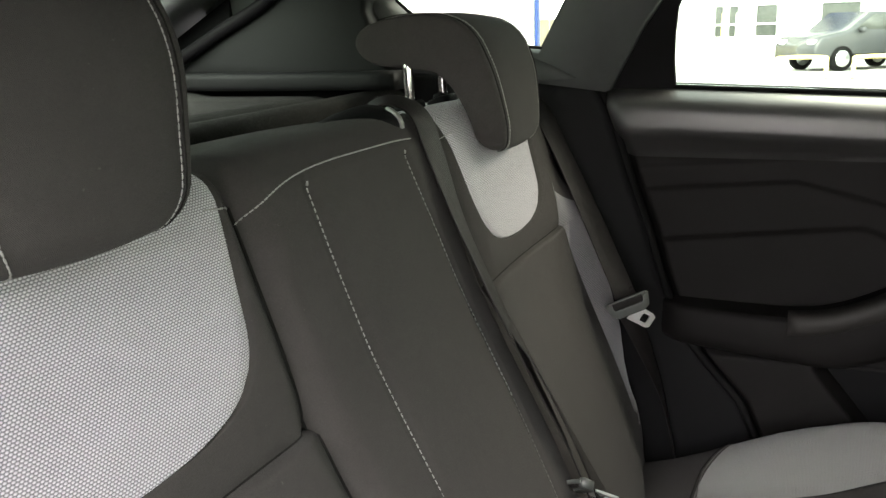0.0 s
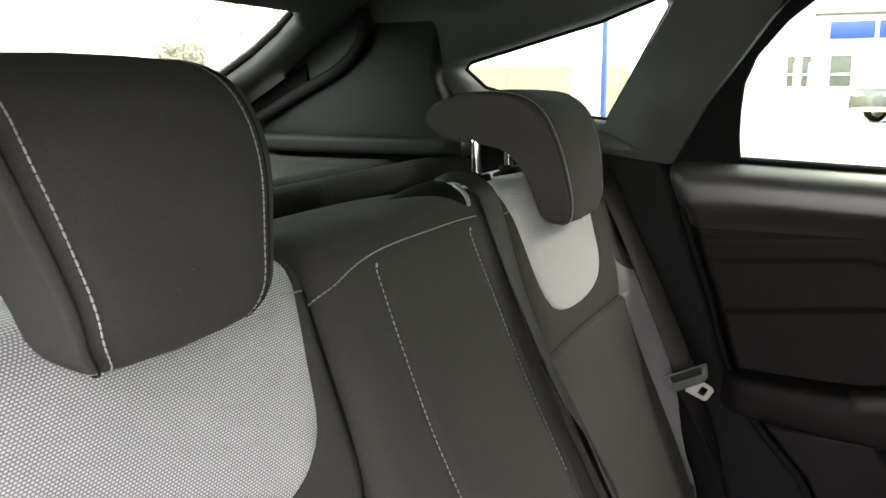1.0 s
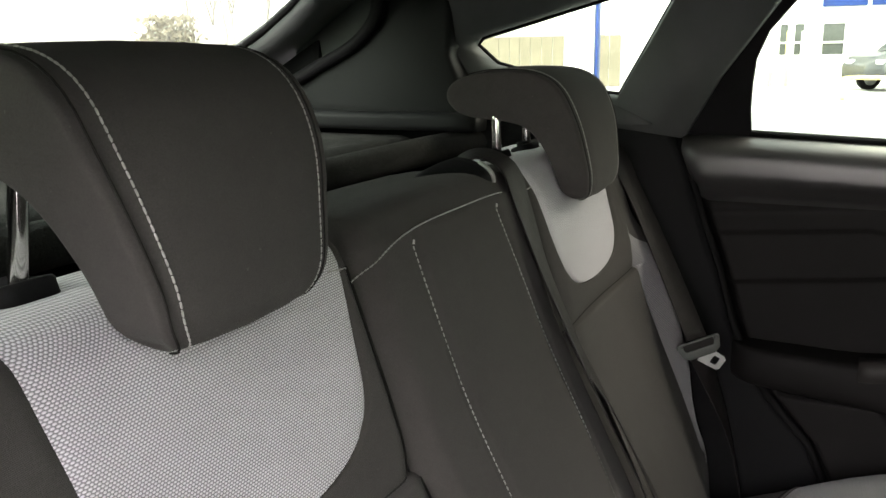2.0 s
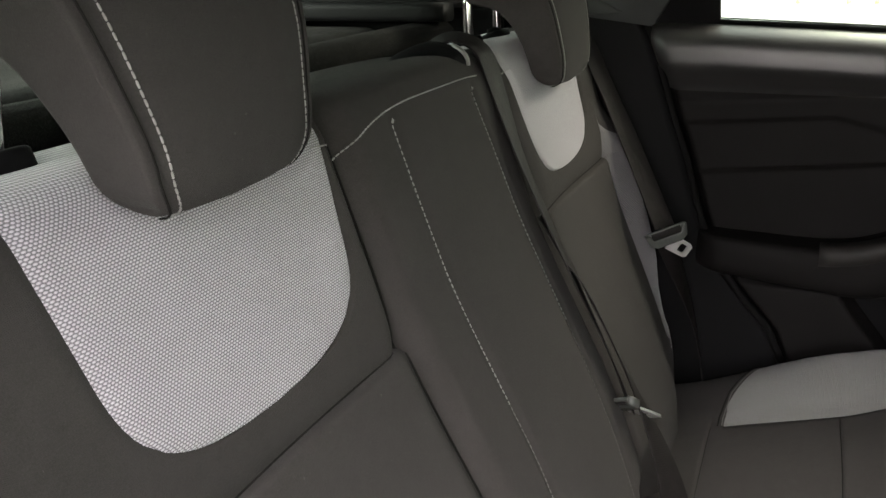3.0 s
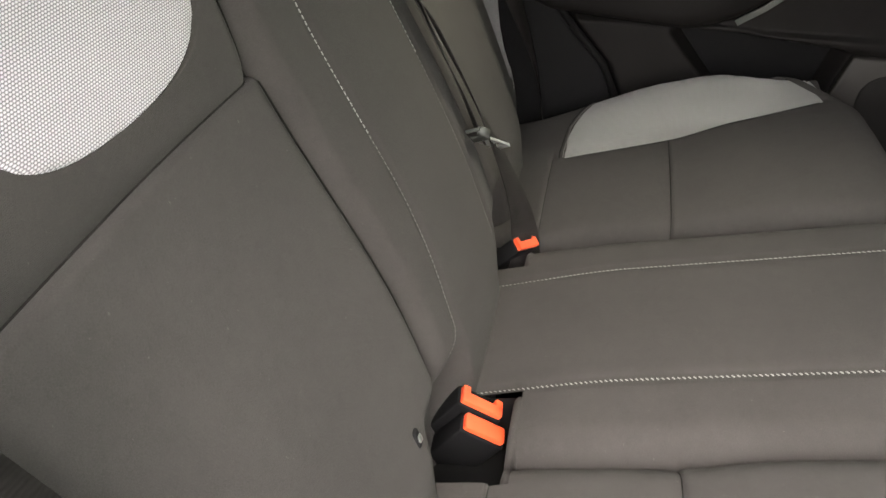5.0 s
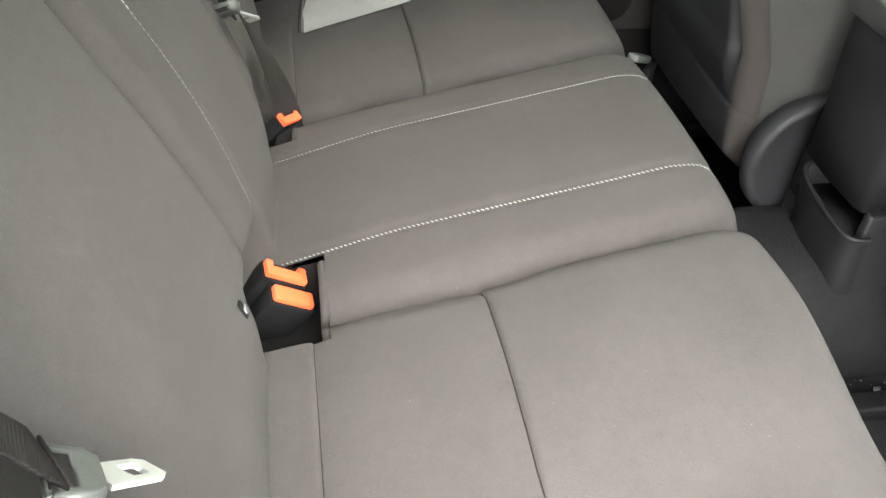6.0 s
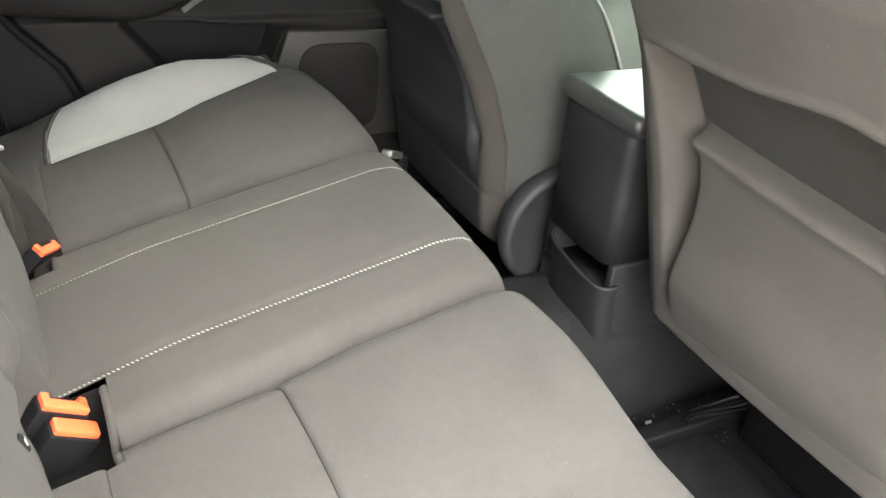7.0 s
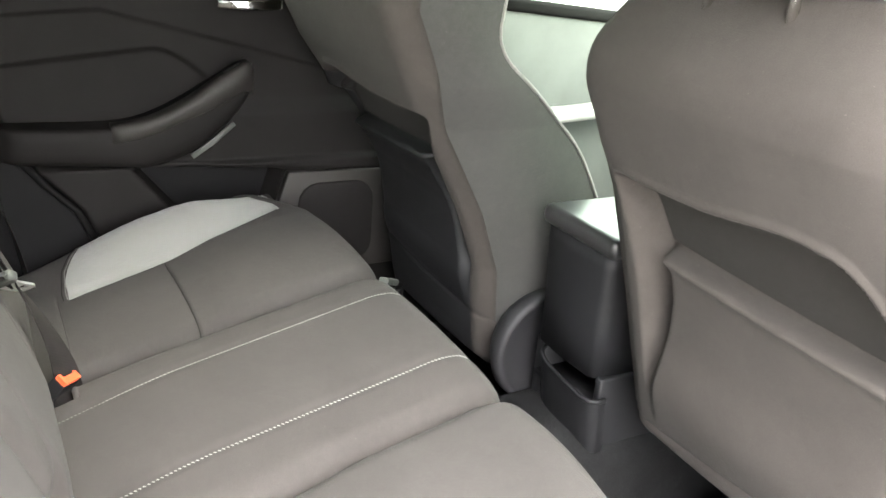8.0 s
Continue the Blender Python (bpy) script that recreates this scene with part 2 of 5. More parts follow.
def band(left, right, n, rows, place):
    """A sheet between two borders: rows of n cells, place(x, row) gives the point."""
    V, F = [], []
    for r in rows:
        a, b = left(r), right(r)
        V += [place(a + (b - a) * k / n, r) for k in range(n + 1)]
    for i in range(len(rows) - 1):
        for k in range(n):
            q = i * (n + 1) + k
            F.append((q, q + 1, q + n + 2, q + n + 1))
    return V, F


def join_sheets(*sheets):
    V, F = [], []
    for v, f in sheets:
        o = len(V)
        V += v
        F += [tuple(i + o for i in q) for q in f]
    return V, F


def sweep(path, outline, up=(0, 0, 1), caps=True, scale=None):
    """Sweep a closed outline of (side, up) offsets along a path. up: a vector, or one for each point."""
    P = [Vector(p) for p in path]
    V, F, m = [], [], len(outline)
    for i, p in enumerate(P):
        t = (P[min(i + 1, len(P) - 1)] - P[max(i - 1, 0)]).normalized()
        u = Vector(up[i] if isinstance(up, list) else up)
        side = t.cross(u).normalized()
        u = side.cross(t).normalized()
        k = scale[i] if scale else 1.0
        V += [p + side * (a * k) + u * (b * k) for a, b in outline]
    for i in range(len(P) - 1):
        for k in range(m):
            F.append((i * m + k, i * m + (k + 1) % m, (i + 1) * m + (k + 1) % m, (i + 1) * m + k))
    if caps:
        F.append(tuple(range(m))[::-1])
        F.append(tuple((len(P) - 1) * m + k for k in range(m)))
    return V, F


def circle(r, n=12, ry=None):
    return [(r * math.cos(2 * math.pi * k / n), (ry or r) * math.sin(2 * math.pi * k / n)) for k in range(n)]


def oblong(w, h, r, n=4):
    """A rounded rectangle w by h as an outline."""
    out = []
    for cx, cy, a in ((w / 2 - r, h / 2 - r, 0), (-w / 2 + r, h / 2 - r, 90), (-w / 2 + r, -h / 2 + r, 180), (w / 2 - r, -h / 2 + r, 270)):
        out += [(cx + r * math.cos(radians(a + 90 * k / n)), cy + r * math.sin(radians(a + 90 * k / n))) for k in range(n + 1)]
    return out


def box_bm(size, m=None, bev=0.0, seg=2):
    bm = bmesh.new()
    bmesh.ops.create_cube(bm, size=1.0, matrix=Matrix.Diagonal((*size, 1)))
    if bev:
        bmesh.ops.bevel(bm, geom=bm.edges[:] + bm.verts[:], offset=bev, segments=seg, profile=0.5, affect="EDGES")
    if m is not None:
        bm.transform(m)
    return bm


def slab_bm(outline, to3, depth, bev=0.0, seg=2):
    """Extrude a flat outline of (a, b): to3(a, b, d) gives the point at depth d (0 to depth)."""
    bm = bmesh.new()
    n = len(outline)
    top = [bm.verts.new(to3(a, b, 0.0)) for a, b in outline]
    low = [bm.verts.new(to3(a, b, depth)) for a, b in outline]
    f = bm.faces.new(top)
    bm.faces.new(low[::-1])
    for k in range(n):
        bm.faces.new((top[k], low[k], low[(k + 1) % n], top[(k + 1) % n]))
    bmesh.ops.recalc_face_normals(bm, faces=bm.faces[:])
    if bev:
        bmesh.ops.bevel(bm, geom=list(f.edges), offset=bev, segments=seg, profile=0.5, affect="EDGES")
    bmesh.ops.triangulate(bm, faces=[g for g in bm.faces if len(g.verts) > 4])
    return bm


def ring_bm(outer, inner, to3, depth, lip=0.006, flare=0.0):
    """A flat frame between two outlines of as many points, with depth and a chamfered hole."""
    bm = bmesh.new()
    n = len(outer)
    lay = []
    for loop, d in ((outer, depth), (outer, 0.0), (inner, 0.0), (inner, lip), (inner, depth)):
        if d == 0.0 and loop is inner:
            cx, cy = sum(p[0] for p in inner) / n, sum(p[1] for p in inner) / n
            out = [Vector((p[0] - cx, p[1] - cy)).normalized() * flare for p in inner]
            loop = [(p[0] + (p[0] - cx) * lip * 4 + o.x, p[1] + (p[1] - cy) * lip * 4 + o.y) for p, o in zip(inner, out)]
        lay.append([bm.verts.new(to3(a, b, d)) for a, b in loop])
    lay.append(lay[0])
    for A, B in zip(lay, lay[1:]):
        for k in range(n):
            bm.faces.new((A[k], A[(k + 1) % n], B[(k + 1) % n], B[k]))
    bmesh.ops.recalc_face_normals(bm, faces=bm.faces[:])
    return bm


def stitches(path, normals, step=0.0072, dash=0.0052, wide=0.0016, lift=0.0005):
    """Thread dashes along a path on a surface, each a small raised capsule."""
    P, N = [Vector(p) for p in path], [Vector(n) for n in normals]
    dist = [0.0]
    for a, b in zip(P, P[1:]):
        dist.append(dist[-1] + (b - a).length)
    V, F, at, i = [], [], 0.0, 0
    while at + dash < dist[-1]:
        def spot(d):
            j = max(k for k in range(len(dist)) if dist[k] <= d + 1e-9)
            j = min(j, len(P) - 2)
            t = (d - dist[j]) / max(1e-9, dist[j + 1] - dist[j])
            return P[j].lerp(P[j + 1], t), N[j].lerp(N[j + 1], t).normalized(), (P[j + 1] - P[j]).normalized()
        for d, k in ((at, 0.45), (at + dash * 0.25, 1.0), (at + dash * 0.75, 1.0), (at + dash, 0.45)):
            p, n, t = spot(d)
            s = t.cross(n).normalized() * (wide / 2 * k)
            up = n * (lift + wide * 0.45 * k)
            V += [p + s - n * 0.001, p + s * 0.8 + up * 0.8, p + up, p - s * 0.8 + up * 0.8, p - s - n * 0.001]
        o = len(V) - 20
        for a in range(3):
            for b in range(4):
                F.append((o + a * 5 + b, o + a * 5 + b + 1, o + a * 5 + b + 6, o + a * 5 + b + 5))
        F += [tuple(o + k for k in range(5)), tuple(o + 15 + k for k in range(5))]
        at += step
    return V, F


def ticks(path, normals, step=0.0045, length=0.0046, wide=0.0014, angle=70.0, lift=0.0009):
    """Slanted overcast stitches across a seam."""
    P, N = [Vector(p) for p in path], [Vector(n) for n in normals]
    sheets, left = [], 0.0
    for a, b, n in zip(P, P[1:], N):
        t = (b - a).normalized()
        s = t.cross(n).normalized()
        d = (t * math.cos(radians(angle)) + s * math.sin(radians(angle))) * length / 2
        at, span = left, (b - a).length
        while at < span:
            c = a + t * at + n * lift
            sheets.append(sweep([c - d - n * 0.0008, c - d * 0.5 + n * 0.0002, c + d * 0.5 + n * 0.0002, c + d - n * 0.0008], circle(wide / 2, 6), up=tuple(n)))
            at += step
        left = at - span
    return join_sheets(*sheets)


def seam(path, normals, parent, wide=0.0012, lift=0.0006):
    """A thin dark strip laid in a sewn seam to stand for the crease's shade."""
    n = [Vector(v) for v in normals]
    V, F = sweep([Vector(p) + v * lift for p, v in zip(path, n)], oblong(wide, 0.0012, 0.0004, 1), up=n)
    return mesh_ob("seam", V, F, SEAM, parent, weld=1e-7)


# ---- rear seat backrest ----
# Local frame: x across the car, z up along the reclined back, -y out of its face.
BACK = pose(0, 0.10, 0.63, -19.4, 0, 0)
CREST = [(0.592, 0.0), (0.606, -0.003), (0.618, -0.012), (0.626, -0.028), (0.632, -0.05), (0.636, -0.075), (0.643, -0.10), (0.648, -0.125), (0.643, -0.146), (0.620, -0.157), (0.57, -0.159)]


def back_rows(s0, s1, n, crest=True):
    rows = [("f", s0 + (s1 - s0) * k / n) for k in range(n + 1)]
    if crest:
        fine = smooth_curve([(s, h, 0) for s, h in CREST], 2)[1:]
        rows += [("c", k) for k in range(len(fine))]
    return rows


CREST_FINE = smooth_curve([(s, h, 0) for s, h in CREST], 2)[1:]


def back_s(r):
    return r[1] if r[0] == "f" else 0.592 + 0.05 * (r[1] + 1) / len(CREST_FINE)


def patch_low(x):
    return 0.438 if x < 0 else 0.436


def patch_half(s, x):
    """Half the width of the light woven panel at height s; it is a rounded U."""
    t = (s - patch_low(x)) / 0.085
    if t <= 0:
        return 0.0
    return 0.128 * (1 - (1 - min(t, 1.0)) ** 3.2) ** (1 / 2.6) + 0.022 * sstep(0.46, 0.65, s)


def patch_x(x):
    return 0.352 if x < 0 else 0.362


def bound(s):
    """Half the width of the centre seat at height s."""
    return 0.183 - 0.006 * sstep(0.40, 0.10, s)


def stitch_x(side, s):
    """The twin stitch lines of the centre seat, bent to fit the camera's view."""
    if side < 0:
        return -0.1035 + 0.006 * sstep(0.57, 0.33, s) - 0.022 * sstep(0.26, 0.02, s)
    return smooth_table([(0.0, 0.0965), (0.12, 0.0965), (0.20, 0.100), (0.30, 0.112), (0.38, 0.115), (0.45, 0.110), (0.52, 0.101), (0.585, 0.090)], s)


def back_push(x, s, top):
    """How far the upholstery stands out of the plain back."""
    a = abs(x)
    d = 0.034 * sstep(0.46, 0.12, s) * sstep(0.56, 0.42, a)
    bw = bound(s)
    if a < bw:
        d += 0.012 * math.sqrt(max(0.0, 1 - (a / bw) ** 2)) * (0.6 if top else 1)
        d += groove(x - stitch_x(x, s), 0.006, 0.0035) if s < 0.585 else 0
        d += groove(a - bw, 0.012, 0.015)
    else:
        d += groove(a - bw, 0.014, 0.015)
        d += -0.010 * math.sin(math.pi * min(1, max(0, a - bw) / 0.36)) * sstep(0.0, 0.2, s) * sstep(0.62, 0.5, s)
        edge = 0.552 + 0.05 * sstep(0.40, 0.06, s)
        d += groove(a - edge, 0.005, 0.003) if 0.06 < s < 0.46 else 0
        d += -0.14 * sstep(0.61, 0.672, a) ** 1.6
        if s < 0.6:
            d -= dip(s - 0.402) * sstep(edge + 0.02, edge - 0.01, a)
        if x > 0:
            # far seat only: yoke and the bolster under the woven strip pushed out to fit the camera's view
            d += 0.012 * sstep(0.33, 0.45, s) * sstep(0.625, 0.57, s) * sstep(bw, bw + 0.05, a) * sstep(0.60, 0.50, a)
            d += 0.022 * sstep(edge - 0.006, edge + 0.055, a) * sstep(0.08, 0.22, s) * sstep(0.49, 0.40, s)
        w = patch_half(s, x)
        if w > 0 and s < 0.62:
            d += groove(a - patch_x(x) - w, 0.004, 0.003) + groove(a - patch_x(x) + w, 0.004, 0.003)
    d -= 0.02 * sstep(0.06, -0.06, s) + 0.05 * sstep(0.075, -0.01, s) * sstep(0.10, 0.13, a) * sstep(0.26, 0.23, a)
    return d


def on_back(x, r):
    if r[0] == "f":
        s = r[1]
        return Vector((x, -back_push(x, s, False), s))
    p = CREST_FINE[r[1]]
    q = CREST_FINE[min(r[1] + 1, len(CREST_FINE) - 1)]
    o = CREST_FINE[max(r[1] - 1, 0)] if r[1] else Vector((0.592, 0, 0))
    t = (q - o).normalized()
    ns, nh = t.y, -t.x
    if nh < 0 and r[1] < 4 or ns < 0 and 4 <= r[1] < 16:
        ns, nh = -ns, -nh
    d = back_push(x, back_s(r), True)
    return Vector((x, -(p.y + nh * d), p.x + ns * d))


def back_normal(x, s):
    e = 0.002
    u = on_back(x + e, ("f", s)) - on_back(x - e, ("f", s))
    v = on_back(x, ("f", s + e)) - on_back(x, ("f", s - e))
    n = u.cross(v).normalized()
    return n if n.y < 0 else -n


def stitch_on_back(name, pts, parent, thread=None, **k):
    path = [on_back(x, ("f", s)) for x, s in pts]
    V, F = stitches(path, [back_normal(x, s) for x, s in pts], **k)
    return mesh_ob(name, V, F, thread or THREAD, parent, "light grey thread stitching", weld=1e-7)


def outer_back(name, side, label):
    """The upholstery of one outer seat: insert, yoke, woven panel and woven side bolster."""
    root = thing(name, BACK, label, "seat back", "rear seat backs")
    g = lambda f: (lambda r: side * f(r))
    rim = lambda r: 0.668 - 0.05 * sstep(0.50, 0.60, back_s(r))
    edge = lambda r: 0.552 + 0.05 * sstep(0.40, 0.06, back_s(r)) + (0.03 if side < 0 else 0.0)
    wing = lambda r: edge(r) + (0.072 if side > 0 else 0.060) * sstep(0.055, 0.10, back_s(r)) * sstep(0.465, 0.40, back_s(r))
    pb = patch_low(side)
    low = [("f", -0.09 + 0.480 * k / 68) for k in range(68)] + [("f", 0.390 + 0.012 * k / 10) for k in range(11)]
    high = [("f", 0.402 + 0.012 * k / 10) for k in range(10)] + [("f", 0.414 + (pb - 0.414) * k / 6) for k in range(6)] + [("f", pb + 0.02 * (k / 12) ** 2) for k in range(13)] + back_rows(0.47, 0.592, 20)
    mesh_ob("insert", *band(g(lambda r: bound(back_s(r))), g(edge), 40, low, on_back), FAB2, root, "dark charcoal fabric insert")
    pl = lambda r: patch_x(side) - patch_half(back_s(r), side)
    pr = lambda r: patch_x(side) + patch_half(back_s(r), side)
    mesh_ob("yoke", *join_sheets(band(g(lambda r: bound(back_s(r))), g(pl), 30, high, on_back), band(g(pr), g(edge), 14, high, on_back), band(g(edge), g(rim), 14, [r for r in high if back_s(r) > 0.464], on_back)), FAB, root, "dark charcoal fabric upper border")
    pat = [r for r in high if back_s(r) >= pb]
    mesh_ob("woven_panel", *band(g(pl), g(pr), 40, pat, on_back), WOV, root, "light grey woven fabric panel")
    wr = [r for r in low + high if 0.055 <= back_s(r) <= 0.470]
    mesh_ob("side_bolster", *join_sheets(band(g(wing), g(rim), 12, low + [r for r in high if back_s(r) <= 0.47], on_back)), FAB, root)
    mesh_ob("woven_strip", *band(g(edge), g(wing), 10, wr, on_back), WOV_WING, root, "grey woven side strip")
    part("shell", box_bm((0.44, 0.11, 0.66), Matrix.Translation((side * 0.42, 0.095, 0.27)), 0.01), BLACK, root, "black carpeted rear shell")
    gy, gx = (0.052, 0.326) if side > 0 else (0.090, 0.366)
    for px in (0.055, -0.055):
        bm = slab_bm(oblong(0.050, 0.034, 0.015), lambda a, b, d, px=px: Vector((side * gx + px + a, gy + b, (0.641 if side > 0 else 0.650) - d)), 0.02, 0.003)
        bez = part("post_guide", bm, BLACK, root, "black plastic headrest guide")
        bz = bmesh.new()
        bmesh.ops.create_cone(bz, cap_ends=True, segments=20, radius1=0.011, radius2=0.009, depth=0.008, matrix=Matrix.Translation((side * gx + px, gy, 0.643 if side > 0 else 0.652)))
        part("collar", bz, BLACK, bez)
    line = [(side * bound(s), s) for s in [0.02 + 0.565 * k / 80 for k in range(81)]]
    seam([on_back(x, ("f", s)) for x, s in line], [Vector((0, -1, 0))] * 81, root, 0.0035)
    cross = [(side * (bound(0.402) + (edge(("f", 0.402)) - bound(0.402)) * k / 50), 0.402) for k in range(51)]
    seam([on_back(x, ("f", s)) for x, s in cross], [Vector((0, -1, 0))] * 51, root, 0.0022)
    stitch_on_back("yoke_stitching", [(side * (0.190 + 0.040 * k / 10), 0.584 + 0.004 * k / 10) for k in range(11)], root, step=0.0052, dash=0.0047)
    stitch_on_back("stitching", [(side * (0.60 + 0.03 * k / 10), 0.04 + 0.06 * k / 10) for k in range(11)], root)
    return root


near_back = outer_back("rear_outer_seat", -1, "dark charcoal outer seat back with light woven headrest panel")
far_back = outer_back("rear_outer_seat", 1, "dark charcoal outer seat back, shaded by the closed door")

mid_back = thing("rear_centre_seat", BACK, "dark charcoal centre seat back with light twin stitching", "seat back", "rear seat backs")
mid_rows = back_rows(-0.09, 0.592, 90)
mesh_ob("cover", *band(lambda r: -bound(back_s(r)), lambda r: bound(back_s(r)), 110, mid_rows, on_back), FAB, mid_back, "dark charcoal fabric cover")
part("shell", box_bm((0.38, 0.11, 0.66), Matrix.Translation((0, 0.095, 0.27)), 0.01), BLACK, mid_back, "black carpeted rear shell")
for sx in (-1, 1):
    line = [(stitch_x(sx, s), s) for s in [0.585 - 0.56 * k / 90 for k in range(91)]]
    stitch_on_back("stitching", [q for q in line if q[1] > 0.29], mid_back, step=0.0060, dash=0.0042, wide=0.0011, lift=0.0008)
    # lower stitches take the dimmed thread, as if sunk in shade
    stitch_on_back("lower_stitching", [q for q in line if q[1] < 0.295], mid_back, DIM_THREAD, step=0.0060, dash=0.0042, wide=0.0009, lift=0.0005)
stitch_on_back("seam_stitching", [(-0.184 + 0.304 * k / 60, 0.597 - (0.030 if k < 36 else 0.017) * (abs(-0.184 + 0.304 * k / 60) / 0.19) ** 4) for k in range(61)], mid_back, step=0.0052, dash=0.0047, wide=0.0015, lift=0.0005)


# ---- headrests ----
from mathutils.geometry import tessellate_polygon

HEAD = [(0.428, 1.294), (0.421, 1.309), (0.398, 1.320), (0.355, 1.3265), (0.306, 1.323), (0.273, 1.303), (0.252, 1.262), (0.242, 1.215), (0.239, 1.184), (0.245, 1.164), (0.262, 1.158), (0.276, 1.168), (0.284, 1.194), (0.292, 1.216), (0.304, 1.239), (0.322, 1.255), (0.347, 1.261), (0.376, 1.264), (0.403, 1.268), (0.421, 1.279)]


def headrest(name, label, dx=0.0, dy=0.0):
    root = thing(name, pose(0, 0, 0), label, "headrest", "rear headrests")
    ring = [Vector((p.x, p.y)) for p in smooth_curve([(y, z, 0) for y, z in HEAD], 4, True)]
    n = len(ring)
    nor = []
    for i in range(n):
        t = (ring[(i + 1) % n] - ring[i - 1]).normalized()
        nor.append(Vector((t.y, -t.x)))
    c = sum(ring, Vector((0, 0))) / n
    if sum((ring[i] - c).dot(nor[i]) for i in range(n)) < 0:
        nor = [-v for v in nor]
    half = lambda z: 0.080 + 0.024 * sstep(1.17, 1.29, z) - 0.022 * max(0.0, (1.186 - z) / 0.030) ** 2
    cuts = [(1.0, 0.0048), (0.997, 0.0032), (0.988, 0.0014), (0.965, 0.0003), (0.92, 0.0), (0.86, 0.0), (0.84, -0.0008), (0.5, -0.0025), (0.0, -0.0035)]
    full = [(-u, i) for u, i in cuts] + [(u, i) for u, i in cuts[-2::-1]]
    V, F = [], []
    for u, inset in full:
        for p, v in zip(ring, nor):
            q = p - v * inset
            V.append(Vector((u * half(p.y), q.x, q.y)))
    for i in range(len(full) - 1):
        for k in range(n):
            F.append((i * n + k, i * n + (k + 1) % n, (i + 1) * n + (k + 1) % n, (i + 1) * n + k))
    # rounded side faces: shrink the end ring towards its spine
    bm = bmesh.new()
    vs = [bm.verts.new(v) for v in V]
    for f in F:
        bm.faces.new([vs[i] for i in f])
    for e in (0, len(full) - 1):
        for tri in tessellate_polygon([[Vector((V[e * n + k].y, V[e * n + k].z, 0)) for k in range(n)]]):
            bm.faces.new([vs[e * n + k] for k in tri])
    bmesh.ops.recalc_face_normals(bm, faces=bm.faces[:])
    part("cushion", bm, FAB2, root, "dark charcoal fabric cushion")
    for side in (-1, 1):
        idx = [i for i in range(n) if ring[i].x < 0.40 and nor[i].x < 0.75 and (nor[i].x < -0.02 or nor[i].y > 0.3) and ring[i].y > 1.155]
        idx = [i for i in idx if not (ring[i].x > 0.262 and ring[i].y < 1.26)]
        idx.sort(key=lambda i: math.atan2(ring[i].y - 1.2, ring[i].x - 0.36) % (2 * math.pi), reverse=True)
        path, nn = [], []
        for i in idx:
            q = ring[i] + nor[i] * (0.0015 if side < 0 else 0.0004)
            path.append(Vector((side * (0.80 if side < 0 else 0.855) * half(ring[i].y), q.x, q.y)))
            nn.append(Vector((0, nor[i].x, nor[i].y)))
        out = [Vector((p.x * 0.925 / (0.80 if side < 0 else 0.855) if side < 0 else p.x * 1.06, p.y, p.z)) for p in path]
        seam(out, nn, root, 0.0016, 0.0)
        V, F = stitches(path, nn, step=0.0050, dash=0.0043, wide=0.0010, lift=0.0003)
        mesh_ob("stitching", V, F, THREAD, root, "light grey thread stitching", weld=1e-7)
    for px in (-0.055, 0.055):
        V, F = sweep([(px + dx, 0.392 + dy, 1.145), (px + dx, 0.380 + dy, 1.185), (px + dx, 0.374 + dy, 1.215), (px + dx, 0.366 + dy * 0.4, 1.262), (px + dx, 0.362, 1.285)], circle(0.0062, 14), up=(1, 0, 0))
        mesh_ob("post", V, F, CHROME, root, "polished chrome post")
    return root


hr = headrest("headrest", "dark fabric rear headrest raised on two chrome posts")
hr.matrix_world = Matrix.Translation((-0.368, 0.014, 0.031))
far_hr = headrest("headrest", "dark fabric rear headrest on chrome posts, beside the far window", -0.040, -0.016)
far_hr.matrix_world = Matrix.Translation((0.366, 0, -0.002))

# ---- rear seat cushion ----
FRONT = [(-0.385, 0.0), (-0.412, -0.004), (-0.434, -0.014), (-0.449, -0.032), (-0.458, -0.06), (-0.460, -0.095), (-0.452, -0.14), (-0.435, -0.19), (-0.41, -0.24)]
FRONT_FINE = smooth_curve([(y, z, 0) for y, z in FRONT], 2)


def cushion_height(x, y):
    a = abs(x)
    h = 0.0
    if a < 0.195:
        h += 0.020 * math.sqrt(max(0.0, 1 - (a / 0.195) ** 2)) * sstep(0.12, -0.1, y)
        h += groove(a - 0.103, 0.006, 0.004)
        h += groove(a - 0.195, 0.016, 0.014) + groove(a - 0.195, 0.004, 0.010)
    else:
        h += groove(a - 0.195, 0.02, 0.018) + groove(a - 0.195, 0.004, 0.010)
        h += 0.012 * math.sin(math.pi * min(1.0, (a - 0.195) / 0.3))
        h -= 0.45 * dip(y + 0.152) * sstep(0.48, 0.44, a)
        h -= 0.45 * dip(0.028 - y) * sstep(0.48, 0.44, a)
        h += 0.010 * sstep(-0.152, -0.25, y)
        h += 0.045 * sstep(pad_edge(y, x) + 0.005, pad_edge(y, x) + 0.14, a) * sstep(0.11, -0.17, y) * (1 - (0.95 if x > 0 else 1.0) * sstep(-0.17 if x > 0 else -0.15, -0.43 if x > 0 else -0.36, y))
        h -= 0.16 * sstep(0.60, 0.71, a) ** 1.5
        h += groove(a - pad_edge(y, x), 0.006, 0.004) if y < 0.01 else 0
    return h


def pad_edge(y, x=1.0):
    """Border between the cushion and its pale side pad."""
    d = max(0.0, 0.02 - y)
    e = 0.440 + 0.14 * d + 0.2 * d * d
    return e + (0.07 if x < 0 else 0.010)


